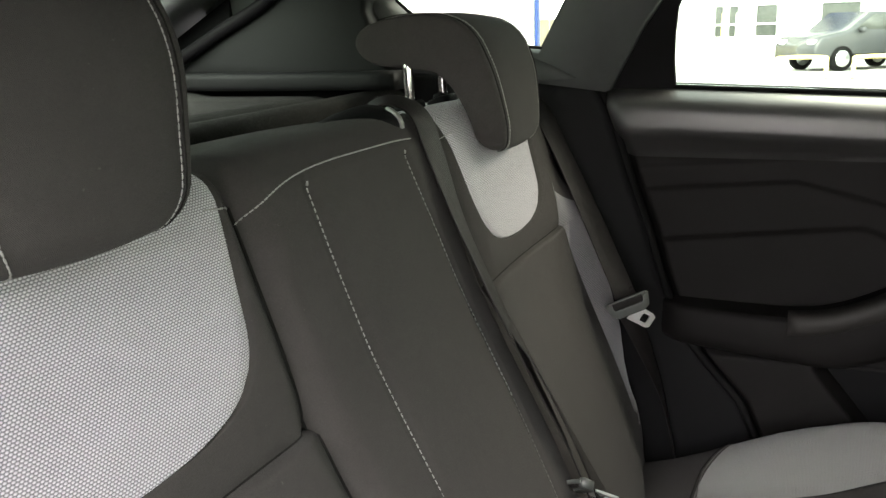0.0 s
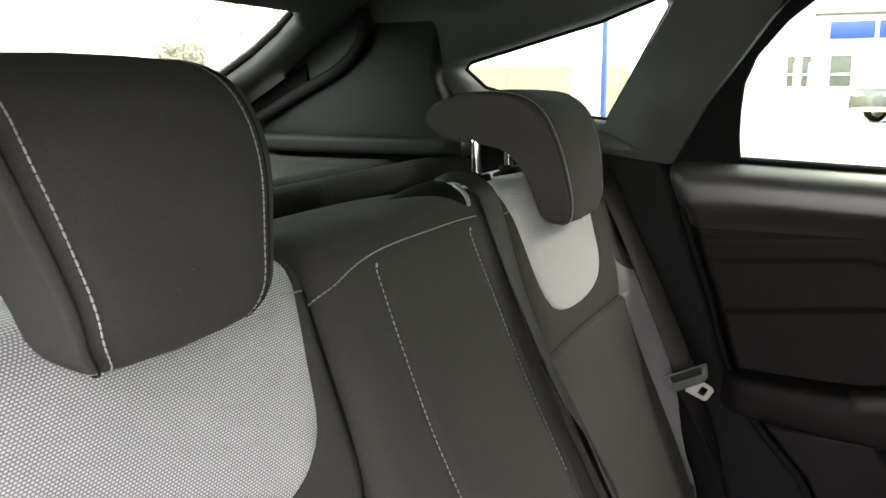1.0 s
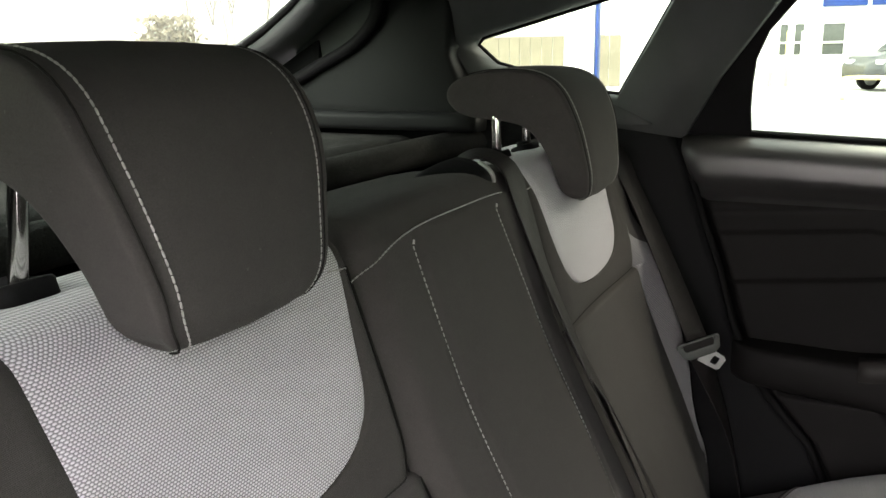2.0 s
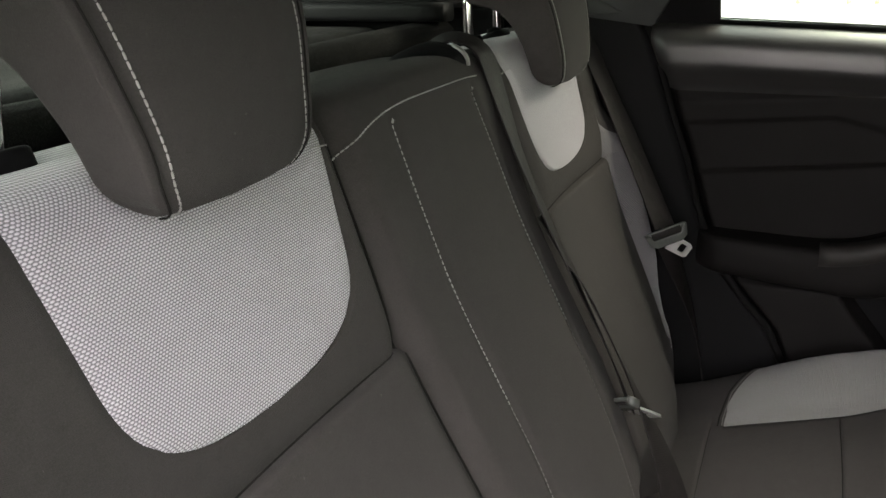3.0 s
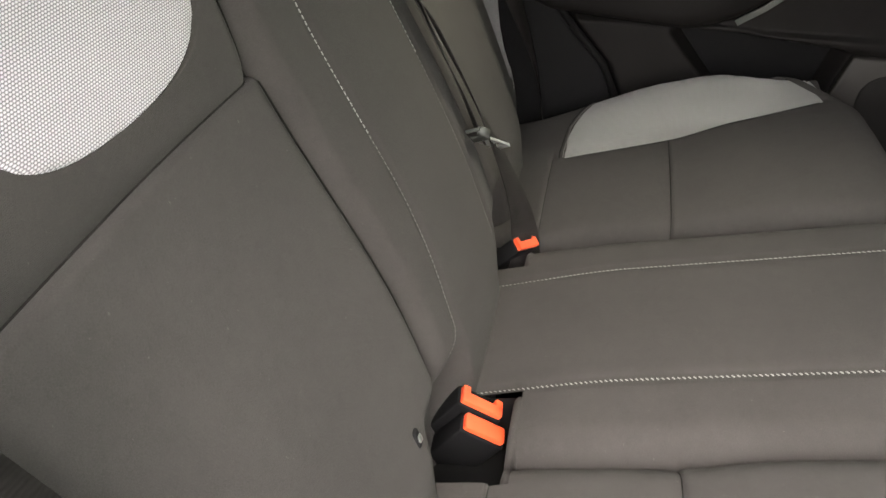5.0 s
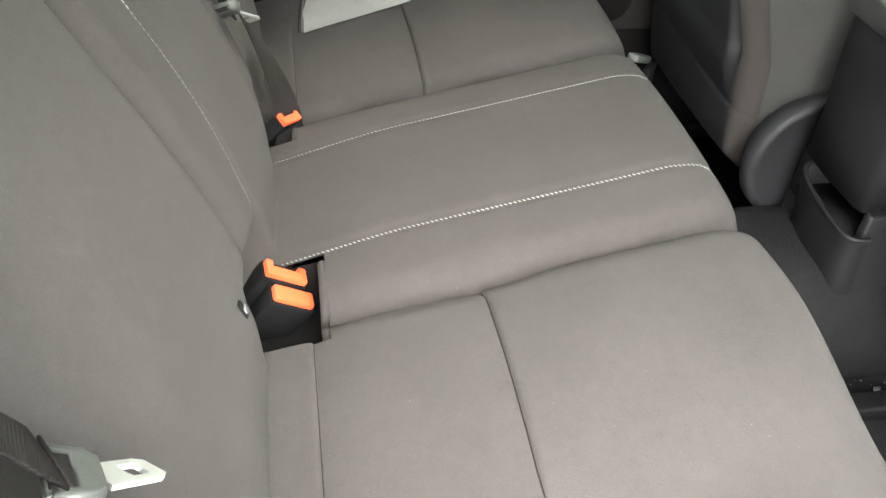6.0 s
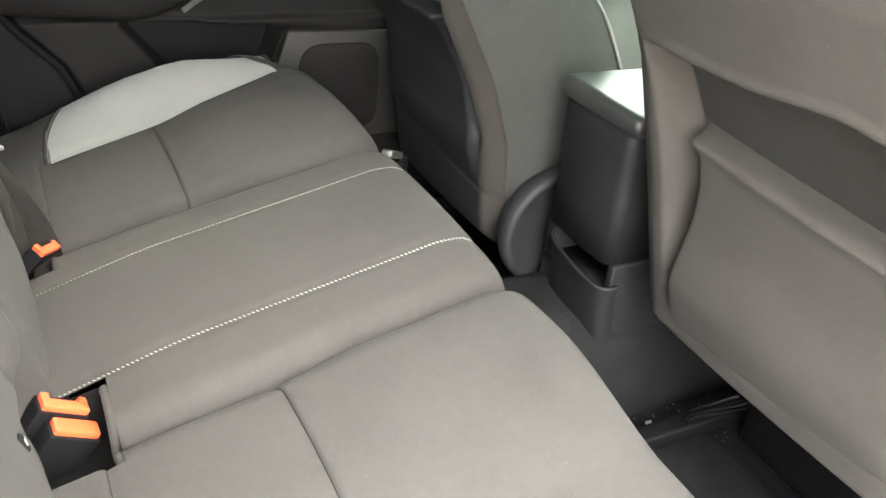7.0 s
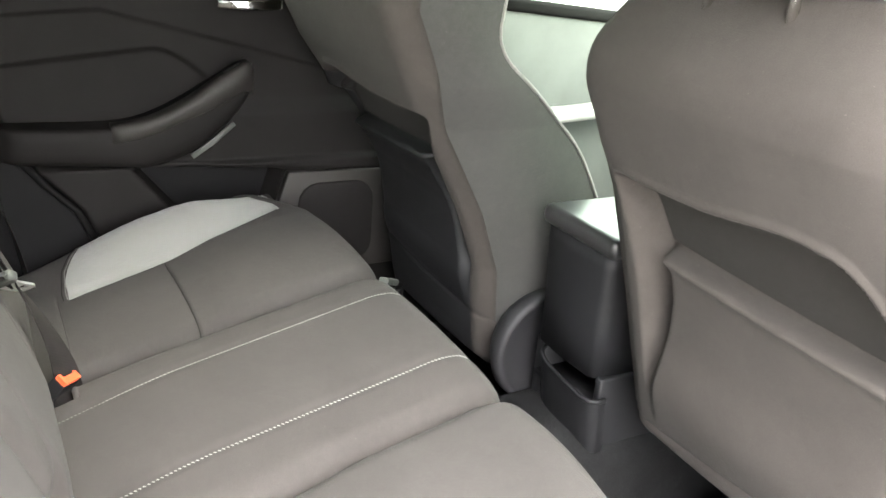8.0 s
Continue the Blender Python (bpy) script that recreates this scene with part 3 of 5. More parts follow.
def on_cushion(x, r):
    if isinstance(r, float):
        y, dz, w = r, 0.0, 1.0
    else:
        p = FRONT_FINE[r]
        y, dz = p.x, p.y
        w = 1.0 - 0.5 * r / len(FRONT_FINE)
    z = 0.60 + 0.2353 * (0.08 - max(y, -0.43)) + dz + cushion_height(x, max(y, -0.385)) * w
    if not isinstance(r, float):
        # the front outline draws back at the seat borders and outer corners
        y += 0.008 * math.exp(-(((abs(x) - 0.195) / 0.02) ** 2)) + 0.10 * (sstep(0.50, 0.68, x) + sstep(0.60, 0.74, -x)) + 0.018 * sstep(0.28, 0.50, -x)
    elif x < 0:
        y += (0.10 * sstep(0.60, 0.74, -x) + 0.018 * sstep(0.28, 0.50, -x)) * sstep(-0.22, -0.385, y)
    return Vector((x, y, z))


bench = thing("rear_seat_cushion", None, "dark charcoal fabric rear bench cushion with pale woven side pads", "seat cushion")
yrows = sorted({round(0.13 - 0.515 * k / 84, 5) for k in range(85)} | {round(c + 0.0013 * k, 5) for c in (-0.152, 0.028) for k in range(-8, 9)} | {0.0095}, reverse=True)
crow = [float(y) for y in yrows] + list(range(1, len(FRONT_FINE)))
fore = [float(y) for y in yrows if y < 0.012]
rear = [float(y) for y in yrows if y > 0.007]
fore_in = [float(y) for y in yrows if y < 0.010]
rear_in = [float(y) for y in yrows if y > 0.009]


def cy(r):
    return r if isinstance(r, float) else -0.43


mesh_ob("centre_cushion", *join_sheets(band(lambda r: -0.195, lambda r: 0.195, 56, fore_in + list(range(1, len(FRONT_FINE))), on_cushion), band(lambda r: -0.108, lambda r: 0.140, 36, rear_in, on_cushion), band(lambda r: 0.140, lambda r: 0.195, 12, [r for r in rear_in if r < 0.031], on_cushion)), FAB, bench, "dark charcoal fabric centre cushion")
for sx in (-1, 1):
    g = lambda f, sx=sx: (lambda r: sx * f(r))
    mesh_ob("outer_cushion", *join_sheets(
        band(g(lambda r: 0.195), g(lambda r: pad_edge(cy(r), sx)), 44, fore_in + list(range(1, len(FRONT_FINE))), on_cushion),
        band(g(lambda r: 0.237 if sx < 0 or r < 0.031 else 0.205), g(lambda r: pad_edge(cy(r), sx)), 34, rear_in, on_cushion),
        band(g(lambda r: 0.195), g(lambda r: 0.237), 10, [r for r in rear_in if r < 0.031] if sx > 0 else rear_in[:1], on_cushion),
        band(g(lambda r: pad_edge(cy(r), sx)), g(lambda r: 0.70), 20, rear, on_cushion),
        band(g(lambda r: pad_edge(cy(r), sx)), g(lambda r: 0.70), 20, list(range(1, len(FRONT_FINE))), on_cushion)), FAB2, bench, "dark charcoal fabric outer cushion")
    padout = lambda r: pad_edge(cy(r), sx) + (0.205 if sx > 0 else 0.15) * (1 - sstep(-0.32, -0.40, cy(r)) ** 1.5) * (0.12 + 0.88 * math.sqrt(1 - (1 - min(1.0, max(0.0, (0.012 - cy(r)) / 0.13))) ** 2))
    pads = fore
    mesh_ob("side_pad", *band(g(lambda r: pad_edge(cy(r), sx)), g(padout), 22, pads, on_cushion), WOV_PAD, bench, "pale grey woven side pad")
    mesh_ob("pad_border", *band(g(padout), g(lambda r: 0.70), 10, pads, on_cushion), FAB, bench)
    pts = [Vector(on_cushion(sx * (pad_edge(0.005, sx) + 0.07 * k / 8), 0.008)) for k in range(9)]
    V, F = stitches(pts, [Vector((0, 0.2, 1))] * 9, step=0.006, dash=0.0045, wide=0.0014)
    mesh_ob("stitching", V, F, THREAD, bench, "light grey thread stitching", weld=1e-7)
    # twin piping round the pad's rear end, one strand in the dark seam colour
    for off in (0.004, 0.010):
        pts = [on_cushion(sx * (pad_edge(0.008, sx) + 0.068 * k / 10), 0.008 + off) + Vector((0, 0, 0.0008)) for k in range(5)]
        pts += [on_cushion(sx * (padout(float(y)) + off * 0.7), float(y) + off * 0.7) + Vector((0, 0, 0.0008)) for y in (0.004, 0.0, -0.008, -0.018, -0.03, -0.045, -0.065, -0.085, -0.11, -0.14)]
        V, F = sweep(smooth_curve(pts, 3), circle(0.0009, 6), up=(0, 0.2, 1))
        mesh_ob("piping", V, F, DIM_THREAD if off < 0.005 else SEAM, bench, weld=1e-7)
    # seam stitches of the centre seat
    V, F = [], []
    for off in (0.0,):
        pts = [on_cushion(sx * 0.1035 + off, r) for r in crow if isinstance(r, float) and r < 0.09] + [on_cushion(sx * 0.1035 + off, r) for r in range(1, 8)]
        a, b = ticks(pts, [Vector((0, -0.25, 1)).normalized()] * len(pts), step=0.0054, length=0.0046, wide=0.0017, angle=42.0, lift=0.0005)
        V, F = join_sheets((V, F), (a, b))
    mesh_ob("seam_stitching", V, F, BRIGHT_THREAD, bench, "light grey seam stitching", weld=1e-7)
    for y in (-0.152, 0.028):
        x0 = 0.24 if y > 0 else 0.20
        pts = [on_cushion(sx * (x0 + (pad_edge(y, sx) - x0) * k / 40), y) for k in range(41)]
        seam(pts, [Vector((0, 0.23, 1)).normalized()] * 41, bench)
    pts = [on_cushion(sx * 0.195, r) for r in fore + list(range(1, 10))]
    seam(pts, [Vector((0, 0.23, 1)).normalized()] * len(fore) + [Vector((0, -0.5 - 0.05 * k, 1)).normalized() for k in range(9)], bench, 0.0035)
    pts = [on_cushion(sx * pad_edge(y, sx), y) for y in fore if y > -0.38]
    seam(pts, [Vector((0, 0.23, 1)).normalized()] * len(pts), bench, 0.0016)
    # recess in which the buckles stand; its cloth walls are blackened for shade
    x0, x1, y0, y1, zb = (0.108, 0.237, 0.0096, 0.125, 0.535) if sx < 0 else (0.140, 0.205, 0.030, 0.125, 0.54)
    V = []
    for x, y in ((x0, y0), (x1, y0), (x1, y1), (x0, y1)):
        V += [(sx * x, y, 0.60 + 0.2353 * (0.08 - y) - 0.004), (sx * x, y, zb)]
    lip = [on_cushion(sx * (x0 + (x1 - x0) * k / 10), y0) + Vector((0, 0.002, -0.0062 - 0.012 * (abs(k - 5) / 5) ** 6)) for k in range(11)]
    mesh_ob("recess_lip", *sweep(lip, circle(0.0066, 12), up=(0, 0, 1)), FAB, bench, "soft rolled fabric edge of the recess")
    mesh_ob("buckle_recess", V, [(0, 1, 3, 2), (2, 3, 5, 4), (4, 5, 7, 6), (6, 7, 1, 0), (1, 3, 5, 7)], RUBBER, bench, "recess with walls darkened for shade", smooth=False)
part("base", box_bm((1.30, 0.46, 0.20), Matrix.Translation((0, -0.14, 0.43)), 0.03), BLACK, bench, "black cushion base")


# ---- seat belts and buckles ----
def buckle(name, m, label, slot=True):
    """A belt buckle: black body with a sloping top, orange press button and a slot for the tongue."""
    root = thing(name, m, label, "belt buckle", "belt buckles")
    bm = box_bm((0.057, 0.0255, 0.105), Matrix.Translation((0, 0, -0.053)), 0.003, 3)
    part("body", bm, BLACK, root, "black plastic body")
    press = lambda a, b, d: Vector((a, b, 0.006 - d))
    if slot:
        bm = slab_bm([(x, y - 0.004) for x, y in oblong(0.052, 0.013, 0.002)], press, 0.010, 0.0012)
        horn = bpy.data.meshes.new("horn")
        for e in (-1, 1):
            hb = slab_bm([(e * 0.0215 + x, 0.003 + y) for x, y in oblong(0.009, 0.015, 0.002)], press, 0.010, 0.0012)
            hb.to_mesh(horn)
            hb.free()
            bm.from_mesh(horn)
        bpy.data.meshes.remove(horn)
    else:
        bm = slab_bm(oblong(0.051, 0.020, 0.003), press, 0.010, 0.0016)
    part("button", bm, ORANGE, root, "bright orange press button", smooth=False)
    for k in range(3):
        part("marking", box_bm((0.007 - 0.0015 * k, 0.0006, 0.0012), Matrix.Translation((0.002 * k - 0.006, 0.0130, -0.022 - 0.003 * k))), LATCH, root, "faint moulded marking")
    part("slot", box_bm((0.024, 0.004, 0.006), Matrix.Translation((0, 0.0075, -0.0026))), RUBBER, root)
    V, F = sweep([(0, 0, -0.08), (0, 0.004, -0.11), (0, 0.012, -0.14)], oblong(0.046, 0.003, 0.0012), up=(0, 1, 0))
    mesh_ob("strap", V, F, WEB, root, "black webbing strap")
    return root


def buckle_pose(origin):
    """The buckles lean forward and towards the door; their buttons slope down to the front."""
    x = Vector((0.18, -0.82, -0.54)).normalized()
    z = Vector((-0.10, -0.55, 0.83))
    z = (z - x * x.dot(z)).normalized()
    return Matrix.Translation(origin) @ Matrix((x, z.cross(x), z)).transposed().to_4x4()


def axes(origin, along, face):
    """A pose at origin: z opposite to along, y as near to face as may be."""
    z = -Vector(along).normalized()
    y = Vector(face) - z * z.dot(Vector(face))
    y.normalize()
    x = y.cross(z)
    return Matrix.Translation(origin) @ Matrix((x, y, z)).transposed().to_4x4()


buckle("belt_buckle", buckle_pose((-0.121, 0.055, 0.608)), "black belt buckle with orange button, standing beside its twin")
buckle("belt_buckle", buckle_pose((-0.145, 0.048, 0.592)), "black belt buckle with plain orange button", slot=False)
buckle("belt_buckle", axes((0.176, 0.042, 0.628), (0.20, 0.6, -0.75), (0.50, 0.5, 0.45)) @ Matrix.Diagonal((0.75, 0.85, 1, 1)), "single black belt buckle with orange button")


def ribbon(name, pts, ups, parent, width=0.047, fine=6, label="black woven webbing"):
    path = smooth_curve(pts, fine)
    us = smooth_curve(ups, fine)
    V, F = sweep(path, oblong(width, 0.0022, 0.001, 2), up=[Vector(u) for u in us])
    return mesh_ob(name, V, F, WEB, parent, label)


def tongue(parent, m, skew=0.0, reach=0.0):
    """Latch plate: a plastic-covered bar for the webbing and a steel blade with a window."""
    bm = slab_bm([(-0.034, 0.010), (-0.030, -0.008), (-0.020, -0.015), (0.020, -0.015), (0.030, -0.008), (0.034, 0.010), (0.026, 0.010), (0.022, -0.001), (-0.022, -0.001), (-0.026, 0.010)], lambda a, b, d: m @ Vector((a, 0.005 - d, b)), 0.010, 0.0015)
    bar = part("tongue_cover", bm, LATCH, parent, "grey plastic latch plate cover")
    part("tongue_bar", box_bm((0.062, 0.005, 0.004), m @ Matrix.Translation((0, 0, 0.011)), 0.001), LATCH, parent)
    part("tongue_slot", box_bm((0.048, 0.006, 0.013), m @ Matrix.Translation((0, 0, 0.005)), 0.001), WEB, parent)
    outer = [(-0.0135, -0.012), (-0.0125, -0.044), (-0.009, -0.049), (0.009, -0.049), (0.0125, -0.044), (0.0135, -0.012), (0.006, -0.012), (-0.006, -0.012)]
    inner = [(-0.007, -0.030), (-0.007, -0.040), (-0.005, -0.041), (0.005, -0.041), (0.007, -0.040), (0.007, -0.030), (0.003, -0.029), (-0.003, -0.029)]
    mb = m @ Matrix.Translation((0, 0, -0.010 - reach)) @ Matrix.Rotation(radians(skew), 4, "Y") @ Matrix.Translation((0, 0, 0.010))
    bm = ring_bm(outer, inner, lambda a, b, d: mb @ Vector((a, 0.0015 - d, b)), 0.003, 0.0005)
    part("tongue_blade", bm, STEEL, parent, "bright steel blade with a square window", smooth=False)
    return bar


# belt of the far seat: from the pillar over the seat's shoulder to its tongue, and down to the sill
far_belt = thing("seat_belt", None, "black seat belt hanging unfastened beside the far seat", "seat belt", "rear seat belts")
ribbon("webbing", [(0.632, 0.36, 1.19), (0.630, 0.300, 1.185), (0.622, 0.258, 1.12), (0.592, 0.200, 1.02), (0.545, 0.132, 0.902)], [(-0.3, -0.5, 1), (-0.4, -0.9, 0.5), (-0.35, -1, 0.2), (-0.5, -1, 0.2), (-0.6, -1, 0.25)], far_belt)
ribbon("return_webbing", [(0.548, 0.137, 0.899), (0.612, 0.125, 0.83), (0.650, 0.085, 0.70), (0.662, 0.06, 0.57)], [(-0.7, -1, 0.0), (-0.3, -1, 0), (0.1, -1, 0.1), (0.2, -1, 0.1)], far_belt)
tongue(far_belt, axes((0.540, 0.127, 0.891), (0.20, -0.30, -0.90), (-0.9, -0.15, 0.45)), 38)

# belt of the near seat
near_belt = thing("seat_belt", None, "black seat belt with its latch plate against the near seat", "seat belt", "rear seat belts")
ribbon("webbing", [(-0.632, 0.36, 1.19), (-0.634, 0.300, 1.185), (-0.630, 0.255, 1.12), (-0.612, 0.200, 1.03), (-0.588, 0.158, 0.925)], [(0.3, -0.5, 1), (0.4, -0.9, 0.5), (0.3, -1, 0.4), (0.5, -0.72, 0.47), (0.5, -0.72, 0.47)], near_belt)
ribbon("return_webbing", [(-0.587, 0.155, 0.918), (-0.592, 0.150, 0.83), (-0.575, 0.14, 0.70), (-0.62, 0.12, 0.58)], [(0.5, -0.72, 0.47), (0.5, -0.8, 0.3), (0.5, -0.8, 0.2), (0.6, -0.6, 0)], near_belt)
tongue(near_belt, axes((-0.584, 0.153, 0.903), (0.10, -0.865, -0.40), (0.55, -0.30, 0.74)), 30)

# belt of the centre seat: out of a hood on the crest, down the back to the far buckle
mid_belt = thing("centre_seat_belt", None, "black centre seat belt running down the seat back", "seat belt", "rear seat belts")


def back_world(x, s, h):
    return BACK @ Vector((x, -h, s))


def back_dir(x, h, s=0.0):
    return BACK.to_3x3() @ Vector((x, -h, s))


ribbon("webbing", [back_world(0.150, 0.622, -0.066), back_world(0.156, 0.644, -0.044), back_world(0.161, 0.643, -0.018), back_world(0.160, 0.618, 0.008), back_world(0.152, 0.57, 0.014), back_world(0.147, 0.48, 0.018), back_world(0.151, 0.34, 0.032), back_world(0.159, 0.22, 0.044), back_world(0.166, 0.150, 0.046)],
       [back_dir(-0.3, 0.2, 1), back_dir(-0.2, 0.4, 1), back_dir(-0.1, 0.7, 0.8), back_dir(-0.05, 1, 0.2), back_dir(0.0, 1, 0), back_dir(0.2, 1, 0), back_dir(0.28, 1, 0), back_dir(0.40, 1, 0), back_dir(0.45, 1, 0)], mid_belt, 0.046)
ribbon("return_webbing", [back_world(0.155, 0.415, 0.016), back_world(0.157, 0.35, 0.031), back_world(0.158, 0.30, 0.042), back_world(0.172, 0.18, 0.054), back_world(0.184, 0.05, 0.060), back_world(0.180, -0.03, 0.052), back_world(0.176, -0.08, 0.03)],
       [back_dir(0.2, 1, 0), back_dir(0.28, 1, 0), back_dir(0.45, 1, 0), back_dir(0.3, 1, 0), back_dir(-0.3, 1, 0.2), back_dir(-0.9, 0.9, 0.3), back_dir(-0.9, 0.7, 0.3)], mid_belt, 0.046)
tongue(mid_belt, axes((0.146, 0.118, 0.800), (0.044, -0.053, -0.037), (0.45, 0.25, 0.86)), 0.0, 0.012)
hood = thing("belt_hood", None, "black plastic belt outlet set in the seat back's crest", "belt guide")
# a low wedge: pointed towards the near seat, cut off square where the webbing comes out
V, F, n = [], [], 14
spine = [(0.056, 0.366, 0.003, 0.001), (0.070, 0.360, 0.016, 0.006), (0.088, 0.352, 0.026, 0.011), (0.106, 0.345, 0.033, 0.015), (0.124, 0.340, 0.037, 0.018), (0.138, 0.338, 0.038, 0.019)]
for i, (x, yc, hw, high) in enumerate(spine):
    for k in range(n + 1):
        c = math.cos(math.pi * k / n)
        y = yc - hw * c
        V.append(Vector((x - 0.020 * c * i / 5, y, 1.203 + 0.12 * (y - 0.30) + high * math.sin(math.pi * k / n) ** 0.7)))
for i in range(len(spine) - 1):
    F += [(i * (n + 1) + k, i * (n + 1) + k + 1, (i + 1) * (n + 1) + k + 1, (i + 1) * (n + 1) + k) for k in range(n)]
F.append(tuple((len(spine) - 1) * (n + 1) + k for k in range(n + 1)))
end = V[-n - 1:]
mesh_ob("cover", V, F, BLACK, hood, "black plastic hood")
V, F = sweep([p + Vector((0.001, 0, 0.001)) for p in end[:6]], oblong(0.004, 0.006, 0.001), up=(1, 0, 0))
mesh_ob("lip", V, F, GREY, hood, "grey outlet lip")

# isofix tag: a small grey button in the crease
tag = thing("anchor_tag", BACK, "small grey child-seat anchor tag sewn in the seat back", "anchor tag")
spot = on_back(-0.272, ("f", 0.066))
part("holder", box_bm((0.010, 0.006, 0.020), Matrix.Translation(spot), 0.003), BLACK, tag, "black oval holder")
part("button", box_bm((0.007, 0.004, 0.009), Matrix.Translation(spot + Vector((0, -0.0025, 0))), 0.002), LATCH, tag, "grey button")


# ---- body: floor, roof, sides ----
def flank(z):
    """The inner face of the body side; it leans in above the window sill."""
    return 0.705 - max(0.0, z - 1.2) * 0.38


def side3(sx, inset=0.0):
    return lambda y, z, d: Vector((sx * (flank(z) - inset + d), y, z))


floor = tagged(part("floor", box_bm((1.5, 3.6, 0.06), Matrix.Translation((0, -0.35, 0.28)), 0.0), CARPET), "black carpeted car floor", "floor", kind="structure")
tunnel = tagged(part("floor_tunnel", box_bm((0.23, 2.2, 0.24), Matrix.Translation((0.005, -1.0, 0.388)), 0.06, 6), CARPET), "black carpeted floor tunnel", "floor", kind="structure")
mat_ = thing("floor_mat", None, "worn black floor mat with dust and crumbs", "floor mat")
bm = slab_bm(oblong(0.40, 0.42, 0.06), lambda a, b, d: Vector((-0.37 + a, -0.68 + b, 0.322 - d)), 0.010, 0.003)
part("carpet", bm, CARPET, mat_)
roof = thing("ceiling", None, "dark fabric headliner and roof", "ceiling", kind="structure")
bm = slab_bm([(-0.62, -1.0), (0.62, -1.0), (0.60, 0.72), (-0.60, 0.72)], lambda a, b, d: Vector((a, b, 1.495 - 0.02 * ((b + 0.2) / 0.9) ** 2 + d)), 0.04)
part("headliner", bm, LINER, roof, smooth=False)

DOOR_EDGE = [(0.40, -0.10), (0.60, -0.075), (0.69, -0.035), (0.75, 0.02), (0.81, 0.068), (0.90, 0.102), (0.98, 0.125), (1.06, 0.155), (1.12, 0.172), (1.17, 0.192), (1.207, 0.207)]


def door_x(y, z):
    """Depth profile of the rear door's trim."""
    x = 0.70
    x -= 0.044 * sstep(1.092, 1.150, z) - 0.042 * (max(0.0, z - 1.140) / 0.067) ** 5
    # moulded lines that sweep down towards the front
    brow = 1.053 - 0.09 * y - 0.34 * max(0.0, -0.10 - y)
    insert = 0.970 - 0.12 * y - 2.2 * max(0.0, -0.19 - y) ** 1.5
    x -= 0.004 * sstep(-0.006, 0.006, z - brow) + groove(z - brow, 0.003, 0.0012)
    x -= groove(z - 1.089 + 0.077 * y, 0.003, 0.0015) if y > -0.3 else 0
    x += 0.006 * sstep(0.006, -0.006, z - insert) * sstep(-0.30, -0.27, y) - groove(z - insert, 0.003, 0.001)
    # proud belt below the armrest's front, over the pocket
    x -= 0.012 * sstep(-0.012, 0.012, z - 0.765 - 0.09 * (y + 0.27)) * sstep(0.90, 0.86, z) * sstep(-0.20, -0.30, y)
    # pocket, its rear panel and the speaker panel in front of it
    pocket = sstep(0.768, 0.752, z - 0.09 * min(0.0, y + 0.27)) * sstep(0.012, -0.012, y + 0.151 - (z - 0.759) * 0.82) * sstep(-0.012, 0.012, y + 0.437 + (z - 0.745) * 0.33)
    x += 0.055 * pocket
    x -= 0.014 * sstep(0.775, 0.765, z) * (1 - pocket)
    x -= groove(z - 0.782, 0.004, 0.005) * sstep(-0.26, -0.20, y)
    e = lerp_table(DOOR_EDGE, z) - y
    x += 0.03 * sstep(0.018, 0.0, e)
    return x


def loft_y(stations, outline, sx):
    """Skin over stations (y, inner x, bottom, top): outline(u, v) in 0..1 runs from the wall round the inner face."""
    V, F = [], []
    n = len(outline)
    for y, xi, lo, hi in stations:
        V += [Vector((sx * (0.705 + (xi - 0.705) * u), y, lo + (hi - lo) * v)) for u, v in outline]
    for i in range(len(stations) - 1):
        for k in range(n - 1):
            F.append((i * n + k, i * n + k + 1, (i + 1) * n + k + 1, (i + 1) * n + k))
    F += [tuple(range(n)), tuple((len(stations) - 1) * n + k for k in range(n))]
    return V, F


def stations_between(rows, n):
    """Rounded in-between rows for a loft."""
    a = smooth_curve([r[:3] for r in rows], n)
    b = smooth_curve([(r[3], 0, 0) for r in rows], n)
    return [(p.x, p.y, p.z, q.x) for p, q in zip(a, b)]


ARM = [(0.10, 0.690, 0.800, 0.862), (0.07, 0.652, 0.795, 0.862), (0.02, 0.640, 0.791, 0.861), (-0.10, 0.632, 0.783, 0.860), (-0.17, 0.630, 0.780, 0.872), (-0.242, 0.628, 0.803, 0.906), (-0.30, 0.628, 0.845, 0.942), (-0.345, 0.632, 0.893, 0.966), (-0.362, 0.642, 0.925, 0.962), (-0.368, 0.665, 0.938, 0.955)]


def belt_drop(y):
    """The window line falls a little towards the front."""
    return 0.04 * max(0.0, 0.09 - y)


